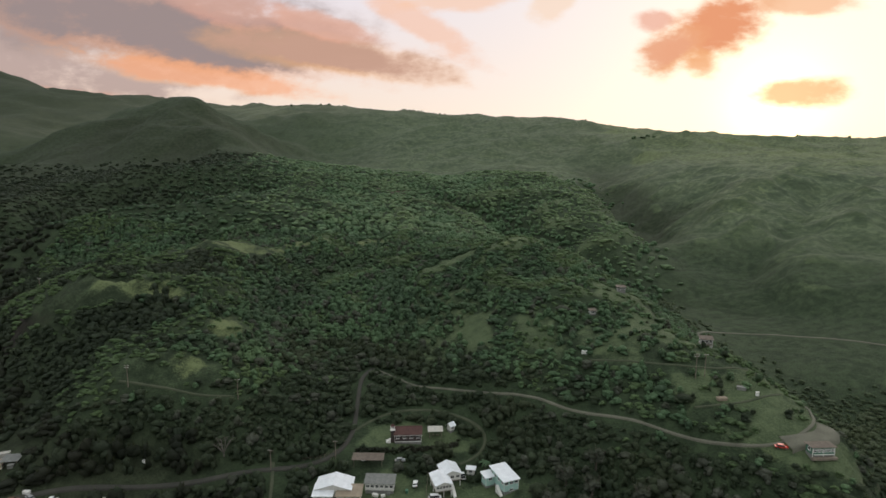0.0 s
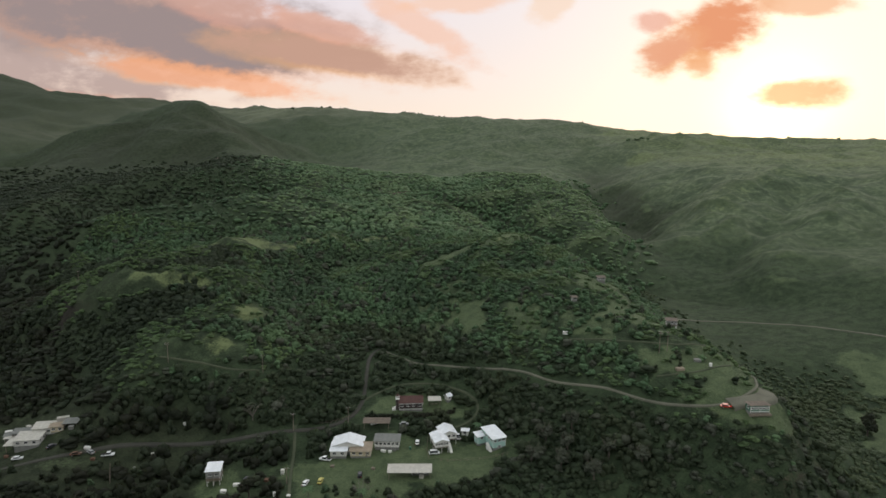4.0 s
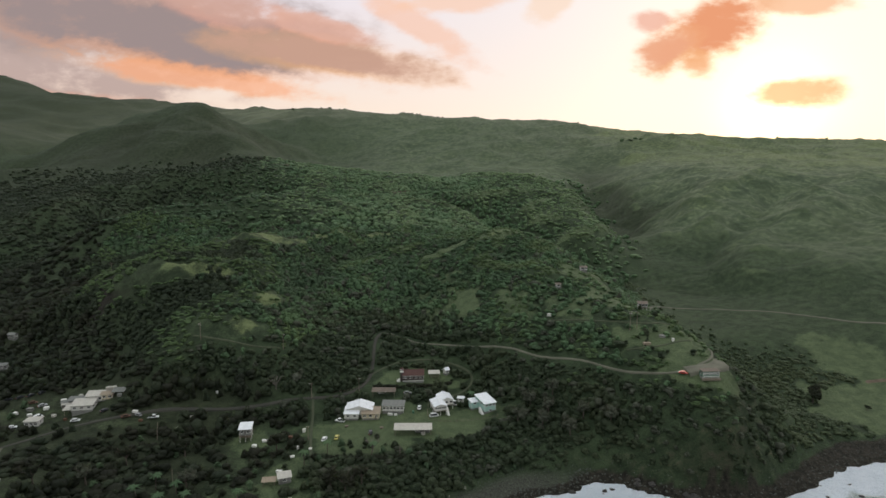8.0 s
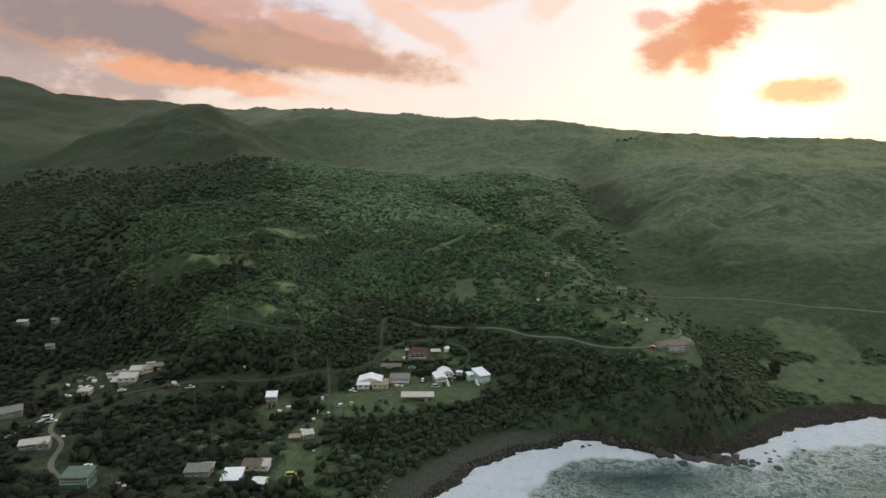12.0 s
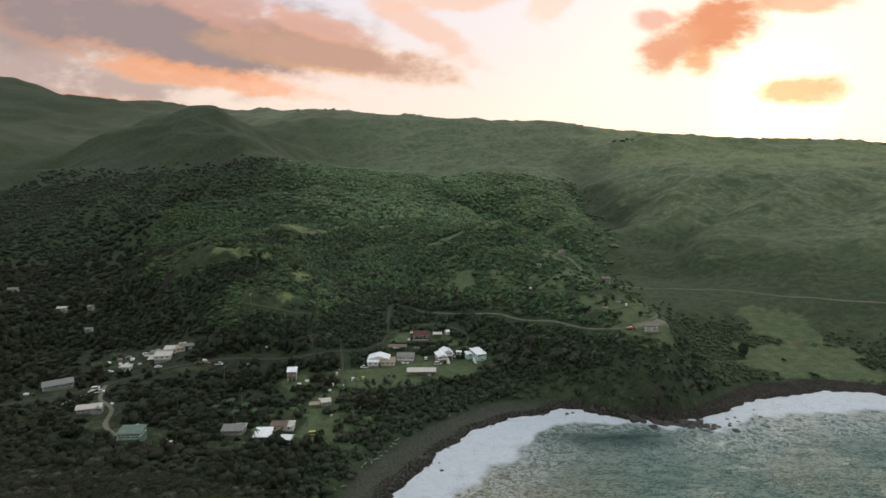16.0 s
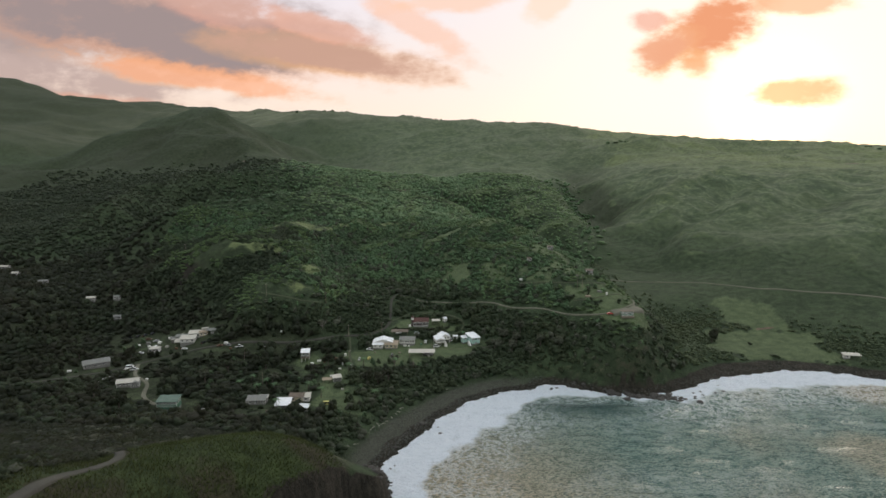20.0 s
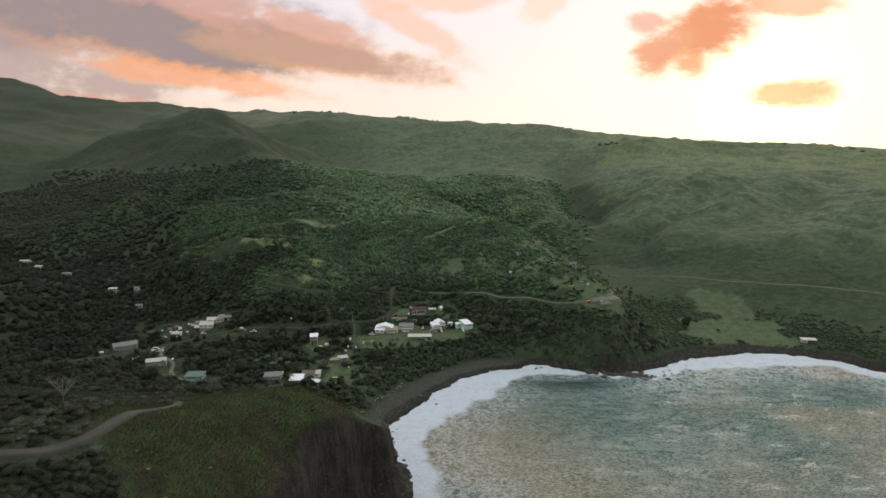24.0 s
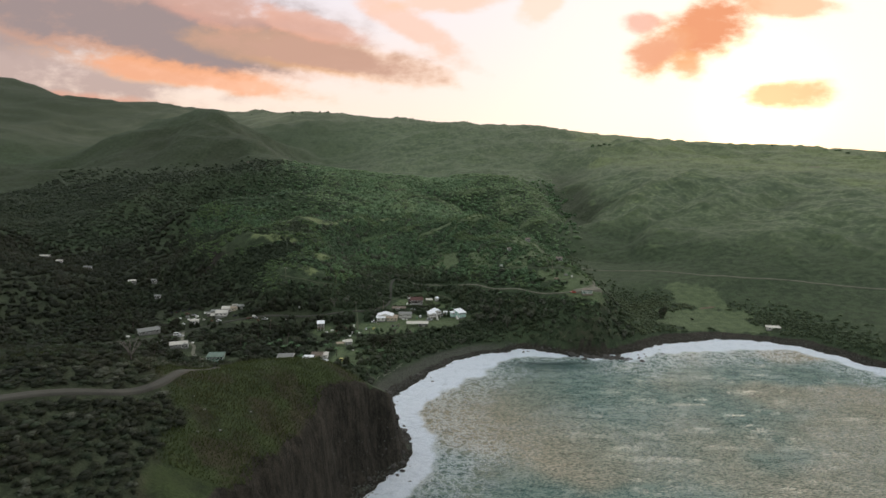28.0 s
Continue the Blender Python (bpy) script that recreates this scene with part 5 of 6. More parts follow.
    def stand_extras(r):
        part("counter", boxed(-3.7, 3.7, -2.3, -1.9, 1.0, 1.12), "trim", r, "white serving counter")
        for x in (-3.95, 0, 3.95):
            part("trim_post", boxed(x - 0.08, x + 0.08, -1.92, -1.79, 0, 2.7), "trim", r, "white trim post")
        part("trim_band", boxed(-4.0, 4.0, -1.9, -1.8, 2.5, 2.7), "trim", r, "white trim band")
        part("deck", boxed(-4.5, 4.5, -3.1, -1.8, -0.6, 0.25), "wood", r)
    house("roadside_stand", "green roadside stand with white trim and dark roof", 131.5, 193.5, 4, [(0, 0, 8.0, 3.6, 2.7, 0.3, "flat", "brown_roof", "green_wall", 0, 5, 1, 1.6)], "stand", extras=stand_extras)


build_village()

# ---- vehicles, poles, trees, stones and yard clutter ----
def vehicle(label, paint, x, y, turn, kind="car", group=""):
    """A car, pickup or van: body, cabin with glass, four wheels, lamps."""
    root = thing("pickup_truck" if kind == "pickup" else kind, label, "vehicle", x, y, turn, group=group)
    long, wide = {"car": (4.4, 1.75), "pickup": (5.3, 1.9), "van": (4.9, 1.95)}[kind]
    a, b = long / 2, wide / 2
    bm = boxed(-a, a, -b, b, 0.38, 0.92 if kind != "van" else 1.1)
    part("body", bm, paint, root, "", bevel=0.12)
    cab = {"car": (-1.5, 0.95, 1.45), "pickup": (-0.55, 1.25, 1.75), "van": (-2.2, 1.7, 1.95)}[kind]
    bm = bmesh.new()
    bmesh.ops.create_cube(bm, size=1.0)
    for v in bm.verts:
        k = 0.82 if v.co.z > 0 else 1.0
        v.co = ((cab[0] + cab[1]) / 2 + v.co.x * (cab[1] - cab[0]) * k, v.co.y * (wide - 0.12) * (0.86 if v.co.z > 0 else 1), 0.9 + (v.co.z + 0.5) * (cab[2] - 0.9))
    part("cabin", bm, "glass", root, "dark glazed cabin", bevel=0.06)
    m = (cab[0] + cab[1]) / 2
    part("roof_panel", boxed(m - (cab[1] - cab[0]) * 0.42, m + (cab[1] - cab[0]) * 0.42, -b * 0.82, b * 0.82, cab[2] - 0.03, cab[2] + 0.06), paint, root, bevel=0.02)
    if kind == "pickup":
        part("load_bed", boxed(-a + 0.12, -0.75, -b + 0.14, b - 0.14, 0.9, 0.94), "tyre", root, "dark open load bed")
    for wx in (-a * 0.62, a * 0.64):
        for wy in (-b + 0.05, b - 0.05):
            bm = bmesh.new()
            bmesh.ops.create_cone(bm, segments=14, radius1=0.36, radius2=0.36, depth=0.24, cap_ends=True, matrix=Matrix.Rotation(radians(90), 4, "X"))
            w = part("wheel", bm, "tyre", root, "", pose(wx, wy, 0.36))
            bm = bmesh.new()
            bmesh.ops.create_cone(bm, segments=10, radius1=0.2, radius2=0.2, depth=0.26, cap_ends=True, matrix=Matrix.Rotation(radians(90), 4, "X"))
            part("hub", bm, "metal", w)
    for wy in (-b * 0.7, b * 0.7):
        part("headlight", boxed(a - 0.04, a + 0.03, wy - 0.16, wy + 0.16, 0.62, 0.78), "trim", root)
        part("tail_light", boxed(-a - 0.03, -a + 0.04, wy - 0.14, wy + 0.14, 0.65, 0.82), "car_red", root)
    YARDS.append((x, y, 4.0))


def park():
    vehicle("white pickup truck parked on the grass by the house", "car_white", -50, 206, 165, "pickup")
    vehicle("white car parked beside the stilt house", "car_white", -10, 219, 88)
    vehicle("silver car behind the outbuilding", "car_silver", -17, 233, 5)
    vehicle("white car on the lower lawn", "car_white", -55, 189, 80)
    vehicle("pale yellow-green car on the lower lawn", "car_yellow", -49, 190, 85)
    vehicle("white van beneath the stilt house", "car_white", -2, 210.5, 10, "van")
    vehicle("red car parked at the cliff road lay-by", "car_red", 121, 198.5, -14)
    for i, (x, y) in enumerate([(-234, 226), (-229.5, 229), (-225, 231), (-220.5, 233.5)]):
        vehicle("dark wrecked car in a row on the grass", "car_dark", x, y, 60 + 7 * i, group="row of old cars")
    vehicle("rusty wrecked car beside the road", "rust", -157, 201.5, 20)
    vehicle("silver wrecked car beside the road", "car_silver", -151.5, 203, 150)
    vehicle("white flatbed pickup beside the road", "car_white", -144, 203, 12, "pickup")
    vehicle("white car in front of the sprawling house", "car_white", -183, 202, 15)
    vehicle("dark car behind the sprawling house", "car_dark", -171, 207, 60)
    vehicle("white van beside the long hall", "car_white", -207, 172, 20, "van")
    vehicle("white pickup beside the long hall", "car_white", -202, 168, 25, "pickup")
    vehicle("white car on the grass above the green house", "car_white", -159, 126, 35)
    vehicle("yellow flatbed truck on the beach lawn", "car_yellow", -66, 122, 5, "van")
    vehicle("dark utility cart on the lawn", "car_dark", -33, 193, 95)
    vehicle("silver car in the crowded yard", "car_silver", -212, 221, 40)
    vehicle("white wrecked van in the crowded yard", "car_white", -207, 209, 70, "van")
    vehicle("rusty wrecked car in the crowded yard", "rust", -219, 224, 15)
    vehicle("white car beside the cottage", "car_white", -213, 199, 20)
    vehicle("white pickup truck behind the stilt house", "car_white", 9, 226, 100, "pickup")
    vehicle("dark car under the tower cabin trees", "car_dark", -80, 193, 20)


def pole(label, x, y, tall=9.5, arms=1, lean=0.0, turn=0.0):
    root = thing("utility_pole", label, "pole", x, y, turn)
    part("shaft", tube(bmesh.new(), [(0, 0, -0.8), (lean * 0.5, 0, tall / 2), (lean, 0, tall)], [0.19, 0.17, 0.13], 8), "wood", root)
    for i in range(arms):
        z = tall - 0.5 - 0.9 * i
        arm = part("crossarm", boxed(-1.1, 1.1, -0.07, 0.07, z, z + 0.14), "wood", root, "", pose(lean, 0, 0))
        for dx in (-0.95, -0.4, 0.4, 0.95):
            part("insulator", boxed(dx - 0.06, dx + 0.06, -0.06, 0.06, z + 0.14, z + 0.34), "trim", arm)
    YARDS.append((x, y, 1.6))


def poles():
    pole("tall wooden utility pole on the spur crest", -135, 245, 10, 2)
    pole("wooden utility pole on the spur slope", -90, 251, 9.5)
    pole("wooden utility pole on the knoll", 107, 240, 11, 2)
    pole("wooden utility pole beside another on the knoll", 111, 240.5, 10)
    pole("wooden pole with a lamp beside the valley road", -68, 222.5, 9)
    pole("wooden utility pole on the far spur", -241, 350, 9)
    pole("leaning wooden pole in the valley brush", -136, 189, 9, 0, 0.9)
    pole("wooden pole in the valley trees", -113, 154, 8, 0)
    pole("thin pole at the lawn edge", -17, 171, 6, 0)
    pole("wooden pole beside the garden track", -63, 190, 7, 1)
    pole("wooden pole near the road junction", -44, 233, 8, 1)


def make_palm(label, seed):
    """A leaning trunk with a head of drooping fronds, each frond its own part."""
    r = random.Random(seed)
    root = tagged(new("palm_tree"), label, "palm tree")
    root.empty_display_size = 0.3
    tall, lean = r.uniform(6, 9), r.uniform(-0.9, 0.9)
    top = Vector((lean, r.uniform(-0.5, 0.5), tall))
    part("trunk", tube(bmesh.new(), [(0, 0, -0.5), (lean * 0.2, 0, tall * 0.35), (lean * 0.6, top.y * 0.5, tall * 0.7), top], [0.26, 0.19, 0.16, 0.14], 8), "bark", root)
    for k in range(13):
        a, droop, length = 2 * math.pi * k / 13 + r.uniform(-0.2, 0.2), r.uniform(0.5, 1.5), r.uniform(2.4, 3.3)
        bm = bmesh.new()
        rows = []
        for i in range(6):
            s = i / 5
            p = top + Vector((math.cos(a), math.sin(a), 0)) * length * s + Vector((0, 0, 0.9 * s - droop * 1.6 * s * s))
            side = Vector((-math.sin(a), math.cos(a), 0)) * (0.42 * math.sin(math.pi * min(0.95, 0.12 + 0.85 * s)))
            rows.append([bm.verts.new(p - side + Vector((0, 0, -0.18))), bm.verts.new(p), bm.verts.new(p + side + Vector((0, 0, -0.18)))])
        for u, v in zip(rows, rows[1:]):
            for j in range(2):
                bm.faces.new((u[j], u[j + 1], v[j + 1], v[j]))
        part("frond", bm, LEAF, root)
    return root


def make_tree(name, label, seed, mat, tall, wide, bare=False):
    """Tapered trunk, forking limbs, and a loose crown of leafy clumps; or bare twigs."""
    r, g = random.Random(seed), np.random.default_rng(seed)
    root = tagged(new(name), label, "tree")
    root.empty_display_size = 0.3
    wood_mat = "dead" if bare else "bark"
    fork = tall * (0.22 if bare else 0.38)
    part("trunk", tube(bmesh.new(), [(0, 0, -0.6), (0.1, 0.05, fork * 0.5), (0.0, 0.1, fork)], [0.045 * tall, 0.036 * tall, 0.03 * tall], 8), wood_mat, root)
    n = 9 if bare else 6
    for k in range(n):
        a = 2 * math.pi * k / n + r.uniform(-0.3, 0.3)
        out, up = wide * r.uniform(0.30, 0.48), tall * r.uniform(0.72, 0.98)
        mid = Vector((math.cos(a) * out * 0.45, math.sin(a) * out * 0.45, fork + (up - fork) * 0.55))
        end = Vector((math.cos(a) * out, math.sin(a) * out, up))
        limb = part("limb", tube(bmesh.new(), [(0, 0.1, fork - 0.15), mid, end], [0.024 * tall, 0.014 * tall, 0.005 * tall], 6), wood_mat, root)
        if bare:
            bm = bmesh.new()
            for _ in range(7):
                s = r.uniform(0.35, 1.0)
                p = mid.lerp(end, s)
                q = p + Vector((r.uniform(-1, 1), r.uniform(-1, 1), r.uniform(0.1, 1))) * 0.16 * wide
                tube(bm, [p, p.lerp(q, 0.6) + Vector((0, 0, 0.1)), q], [0.05, 0.035, 0.015], 4)
            part("twigs", bm, wood_mat, limb)
    if not bare:
        vs, fs, k = [], [], 0
        for _ in range(6):
            v, f = crown(g, 5, 46, 0.8, 0.3)
            a, d = g.uniform(0, 6.28), 0.30 * wide * math.sqrt(g.uniform(0, 1))
            w = wide * g.uniform(0.42, 0.62)
            vs.append(v * (w, w, w * 0.85) + (d * math.cos(a), d * math.sin(a), tall * g.uniform(0.36, 0.62)))
            fs.append(f + k)
            k += len(v)
        me = bpy.data.meshes.new("crown")
        me.from_pydata(np.concatenate(vs).tolist(), [], np.concatenate(fs).tolist())
        me.materials.append(mat)
        ob = new("crown", me)
        ob.parent = root
    return root


def stand(root, x, y, turn, size=1.0):
    root.matrix_world = pose(x, y, ground(x, y), 0, 0, turn)
    root.scale = (size,) * 3
    YARDS.append((x, y, 2.0))
    return root


def trees():
    spots_of = lambda made, places, group: [stand(made if i == 0 else copy_thing(made, Matrix()), *p) and tagged(made, group=group) for i, p in enumerate(places)]
    palm_a, palm_b = make_palm("coconut palm with drooping fronds near the beach houses", 3), make_palm("leaning coconut palm in the valley garden", 8)
    spots_of(palm_a, [(-93, 112.5, 0), (-71, 131, 70), (-108, 146, 150), (-38, 128, 220), (-60, 168, 40), (-51, 176, 90), (18, 226, 20)], "palms by the shore")
    spots_of(palm_b, [(-112, 137, 10), (-80, 138, 120), (-123, 143, 240), (-119, 151, 80), (-101, 139, 300), (-30, 172, 60)], "palms in the valley")
    broad = make_tree("broadleaf_tree", "broad dark green tree with a rounded uneven crown", 11, LEAF_DARK, 9.0, 9.0)
    spots_of(broad, [(-76, 181, 0), (-45, 150, 60), (-38, 146, 150), (-131, 128, 100), (-170, 150, 20), (-215, 190, 70), (-245, 180, 200), (-118, 178, 30), (-140, 168, 310), (-32, 152, 280), (-200, 118, 50), (-178, 104, 140), (221, 250, 20), (216, 243, 100)], "broadleaf trees round the village")
    pale = make_tree("grey_green_tree", "airy grey-green tree on the slope below the road", 12, LEAF_GREY, 10.0, 9.0)
    spots_of(pale, [(-106, 151, 0), (56, 203, 40), (48, 211, 100), (64, 188, 160), (52, 196, 220), (40, 200, 280), (72, 196, 30), (-149, 152, 90), (60, 214, 140), (84, 190, 200)], "pale trees on the slope")
    field = make_tree("field_shrub", "single dark shrub in the shore field", 14, LEAF_DARK, 3.2, 3.6)
    spots_of(field, [(242, 235, 0)], "field shrubs")
    dead = make_tree("bare_tree", "leafless spreading tree with bleached branches", 15, LEAF, 7.5, 9.5, True)
    spots_of(dead, [(-88, 226, 0), (-112, -84, 150), (-30, 176, 200)], "bare trees")


def stone_mesh(seed, rough=0.28):
    g = np.random.default_rng(seed)
    bm = bmesh.new()
    bmesh.ops.create_icosphere(bm, subdivisions=2, radius=1.0)
    for v in bm.verts:
        n = noise.noise(v.co * 1.3 + Vector((seed * 7.1, 0, 0)))
        v.co *= 1 + rough * n + 0.06 * g.standard_normal()
        v.co.z *= 0.7
    me = bpy.data.meshes.new("boulder")
    bm.to_mesh(me)
    bm.free()
    me.materials.append(M["boulder"])
    return me


def stones():
    g = np.random.default_rng(31)
    shapes = [stone_mesh(k) for k in range(6)]
    label = "dark wet boulder standing in the surf"
    clusters = [((146, 147), (10, 4), 22), ((128, 147.5), (9, 2), 14), ((112, 153), (8, 2), 8), ((-20, 8), (4, 22), 34), ((-17, -30), (5, 14), 16), ((-24, 58), (3, 14), 16), ((186, 164), (12, 4), 14), ((160, 152), (5, 3), 8), ((80, 162), (10, 2), 8), ((-2, 108), (8, 6), 10)]
    for (cx, cy), (sx, sy), n in clusters:
        for _ in range(n):
            x, y = cx + sx * g.standard_normal(), cy + sy * g.standard_normal()
            size = g.uniform(0.5, 1.7) * (1.8 if cx > 100 and cx < 150 else 1.0)
            ob = tagged(new("boulder", shapes[g.integers(0, 6)]), label, "rock", "boulders in the surf")
            ob.matrix_world = pose(x, y, max(ground(x, y), -0.5) + 0.12 * size, 0, 0, g.uniform(0, 360)) @ Matrix.Diagonal((size * g.uniform(0.8, 1.4), size, size * g.uniform(0.7, 1.1), 1))
    # the boulder beach itself
    p = np.concatenate([jittered(-48, 70, -60, 182, 1.5), jittered(60, 345, 120, 212, 2.2)])
    d, b, s = inland(p)
    keep = (d > -1.5) & (d < b + 3) & (p[:, 0] < 340)
    p, d = p[keep], d[keep]
    v, f = ICO_V * (1, 1, 0.65), ICO_F
    kinds = [(v * (1 + 0.22 * g.standard_normal(len(v)))[:, None] * 0.5, f) for _ in range(6)]
    size = g.uniform(0.5, 1.2, len(p)) * np.where(d < 6, 1.1, 0.7)
    rows = np.column_stack([p, heights(p) + 0.08, size, size, g.uniform(0, 6.28, len(p)), g.integers(0, 6, len(p))])
    mass("beach_boulders", "grey rounded boulders covering the beach", rows, kinds, BEACH_STONE, "stones")


def shore_clutter():
    g = random.Random(9)
    made = []
    for x, y in [(-37, 94), (-35.5, 97), (-33, 99), (-31, 102), (-29, 106), (-27, 110), (-25, 114), (-23.5, 117), (-22, 121), (-34, 101), (-30, 108), (-48, 70), (-46, 73), (-43, 77), (5, 150), (12, 156)]:
        root = thing("driftwood_log", "bleached driftwood log at the top of the beach", "driftwood", x, y, g.uniform(0, 180), group="driftwood on the beach")
        n = g.uniform(1.6, 3.8)
        part("stem", tube(bmesh.new(), [(-n / 2, 0, 0.22), (0, g.uniform(-0.3, 0.3), 0.34), (n / 2, 0, 0.2)], [0.17, 0.14, 0.07], 7), "driftwood", root)
        part("branch_stub", tube(bmesh.new(), [(0, 0, 0.3), (0.4, g.choice((-0.6, 0.6)), 0.7)], [0.09, 0.04], 5), "driftwood", root)
        YARDS.append((x, y, 2.5))
    # low white parapet by the valley road
    root = thing("parapet", "long pale concrete parapet along the road", "wall", -211, 159, 0)
    for i in range(12):
        x, y = -213.5 + 0.62 * i, 142.5 + 2.9 * i
        part("parapet_block", boxed(-0.3, 0.3, -1.4, 1.4, -0.6, 0.85), "trim", root, "", pose(x + 211, y - 159, ground(x, y) - root.location.z, 0, 0, -12), bevel=0.04)
    # yard clutter: tanks, crates, tarpaulins
    for x, y, w, d, h, mat, lab in [(-67, 175, 1.8, 1.2, 0.6, "trim", "white crate on the grass"), (-66, 182, 1.0, 1.0, 1.5, "trim", "white tank standing on the grass"), (-167, 137, 2.2, 1.4, 0.7, "trim", "white box on the grass"),
                                    (-138, 113, 1.8, 1.0, 0.6, "trim", "white crate near the green house"), (-134, 110, 1.6, 1.0, 0.6, "trim", "white chest near the green house"), (-136, 116, 1.2, 0.9, 0.5, "rust", "rusty bin near the green house"), (-163, 99, 2.0, 1.0, 0.6, "trim", "white trough by the drive"),
                                    (-126, 207, 2.4, 1.4, 0.5, "pale_roof", "pale sheet of roofing beside the road"), (-13, 214, 1.0, 1.0, 1.1, "green_wall", "green tank between the houses"), (-25, 212, 2.4, 1.2, 0.8, "trim", "white tarpaulin under the outbuilding"),
                                    (-22, 211.5, 1.6, 1.0, 0.7, "trim", "white tub under the outbuilding"), (-20, 212.5, 1.2, 0.8, 0.9, "grey_wall", "grey bin under the outbuilding"), (-31, 233.5, 4.5, 0.9, 0.6, "trim", "white boat hull beside the shed"), (-7, 190.5, 1.8, 1.6, 1.2, "pale_roof", "pale crate in the open shed"),
                                    (-84, 190, 2.6, 1.2, 0.8, "trim", "white boat by the tower cabin"), (-80, 188, 1.6, 1.4, 1.0, "rust", "rusty drum beside the cabin"), (-76, 190, 1.6, 1.2, 0.9, "rust", "orange tarpaulin heap by the garden"), (-66.5, 197, 1.4, 1.4, 1.6, "white_wall", "small white pump house"),
                                    (-216, 217, 3.0, 2.0, 1.4, "grey_wall", "grey shipping crate in the yard"), (-208, 218, 2.4, 2.0, 1.2, "trim", "white tank in the crowded yard"), (-213, 212, 2.0, 1.4, 0.8, "trim", "white boat in the crowded yard"), (-199, 210, 2.2, 1.6, 1.0, "pale_roof", "pale crate in the crowded yard"),
                                    (-203, 225, 2.6, 1.6, 1.0, "trim", "white boat hull in the crowded yard"), (-194, 226, 2.0, 1.5, 1.6, "pale_roof", "pale shed box in the crowded yard"), (-221, 213, 2.2, 1.6, 1.1, "trim", "white awning box beside the cottage"), (-190, 205, 1.8, 1.2, 0.9, "rust", "rusty bin in the crowded yard"),
                                    (-176, 224, 5.0, 2.0, 2.2, "pale_roof", "pale lean-to rack behind the sprawling house"), (-168, 217, 2.2, 1.6, 1.2, "grey_wall", "grey crate behind the sprawling house"), (-154, 205, 2.6, 1.4, 1.0, "trim", "white scrap heap beside the road"), (-149, 200, 1.8, 1.2, 0.8, "rust", "rusty scrap heap beside the road"),
                                    (-130, 198, 1.0, 0.6, 1.2, "trim", "white post box below the road"), (-118, 222, 2.0, 1.2, 0.8, "trim", "white sheet on the verge"), (-70, 163, 2.6, 1.2, 0.6, "trim", "white bench in the garden"), (-60, 181, 1.4, 1.0, 0.7, "trim", "white trough on the lawn"), (-60, 142, 1.4, 0.8, 0.7, "pale_roof", "pale crate on the beach lawn"),
                                    (-72, 192, 1.8, 1.4, 1.0, "rust", "rusty heap beside the track"), (-88, 186, 2.2, 1.4, 0.9, "trim", "white tarpaulin by the cabin"), (-46, 201, 1.6, 1.2, 0.7, "wood", "wooden pallet pile on the lawn"), (-28, 198, 1.5, 1.1, 0.6, "wood", "wooden crate on the lawn"), (-113, 115, 3.0, 1.0, 0.7, "pale_roof", "pale wall block before the grey house"),
                                    (-97, 109, 2.0, 1.0, 0.8, "wood", "wooden bench before the beach house"), (-212, 150, 1.8, 1.2, 0.8, "grey_wall", "grey bin beside the parapet"), (-186, 152, 1.6, 1.2, 0.7, "trim", "white crate beside the drive"), (-240, 160, 2.4, 1.4, 0.8, "trim", "white skiff below the road"),
                                    (126, 226, 1.2, 0.8, 1.4, "trim", "white tank on the knoll"), (122, 231, 3.4, 2.2, 1.0, "grey_wall", "grey pile of timber on the knoll"), (112, 226, 3.8, 2.2, 0.9, "tan_roof", "brown heap on the knoll"), (68, 273, 2.6, 2.0, 1.2, "trim", "pale heap of cut branches on the slope"),
                                    (-78, -104, 0.8, 0.5, 0.3, "grey_wall", "pale stone on the grassy headland"), (-70, -112, 0.7, 0.5, 0.3, "grey_wall", "pale stone below the headland road"), (-84, -98, 0.7, 0.4, 0.3, "grey_wall", "pale stone near the headland road"), (-66, -92, 0.6, 0.5, 0.3, "grey_wall", "small pale rock on the grass slope"), (-75, -118, 0.8, 0.5, 0.35, "grey_wall", "pale rock low on the headland")]:
        kind = lab.split()
        name = "_".join(w2 for w2 in kind[1:3] if w2 not in ("on", "in", "by", "of", "the", "heap", "near", "beside", "standing", "under", "between", "low", "below")) or "crate"
        root = thing(name, lab, kind[1] if kind[1] not in ("shipping", "sheet") else kind[2], x, y, g.uniform(-25, 25))
        part("body", boxed(-w / 2, w / 2, -d / 2, d / 2, -0.3, h), mat, root, bevel=min(0.12, h * 0.25))
        part("lid", boxed(-w / 2 - 0.05, w / 2 + 0.05, -d / 2 - 0.05, d / 2 + 0.05, h, h + 0.08), mat, root, bevel=0.02)


def hedge(label, line, wide, tall):
    pts = np.array(resampled([(x, y) for x, y in line], 0.9))
    pts = np.repeat(pts, 2, 0) + rng.normal(0, wide * 0.25, (2 * len(pts), 2))
    w = wide * rng.uniform(0.7, 1.3, len(pts))
    rows = np.column_stack([pts, heights(pts) - 0.15, w, tall * rng.uniform(0.8, 1.25, len(pts)), rng.uniform(0, 6.28, len(pts)), rng.integers(0, 5, len(pts))])
    mass("hedge", label, rows, THICKETS, LEAF_DARK, "hedge")


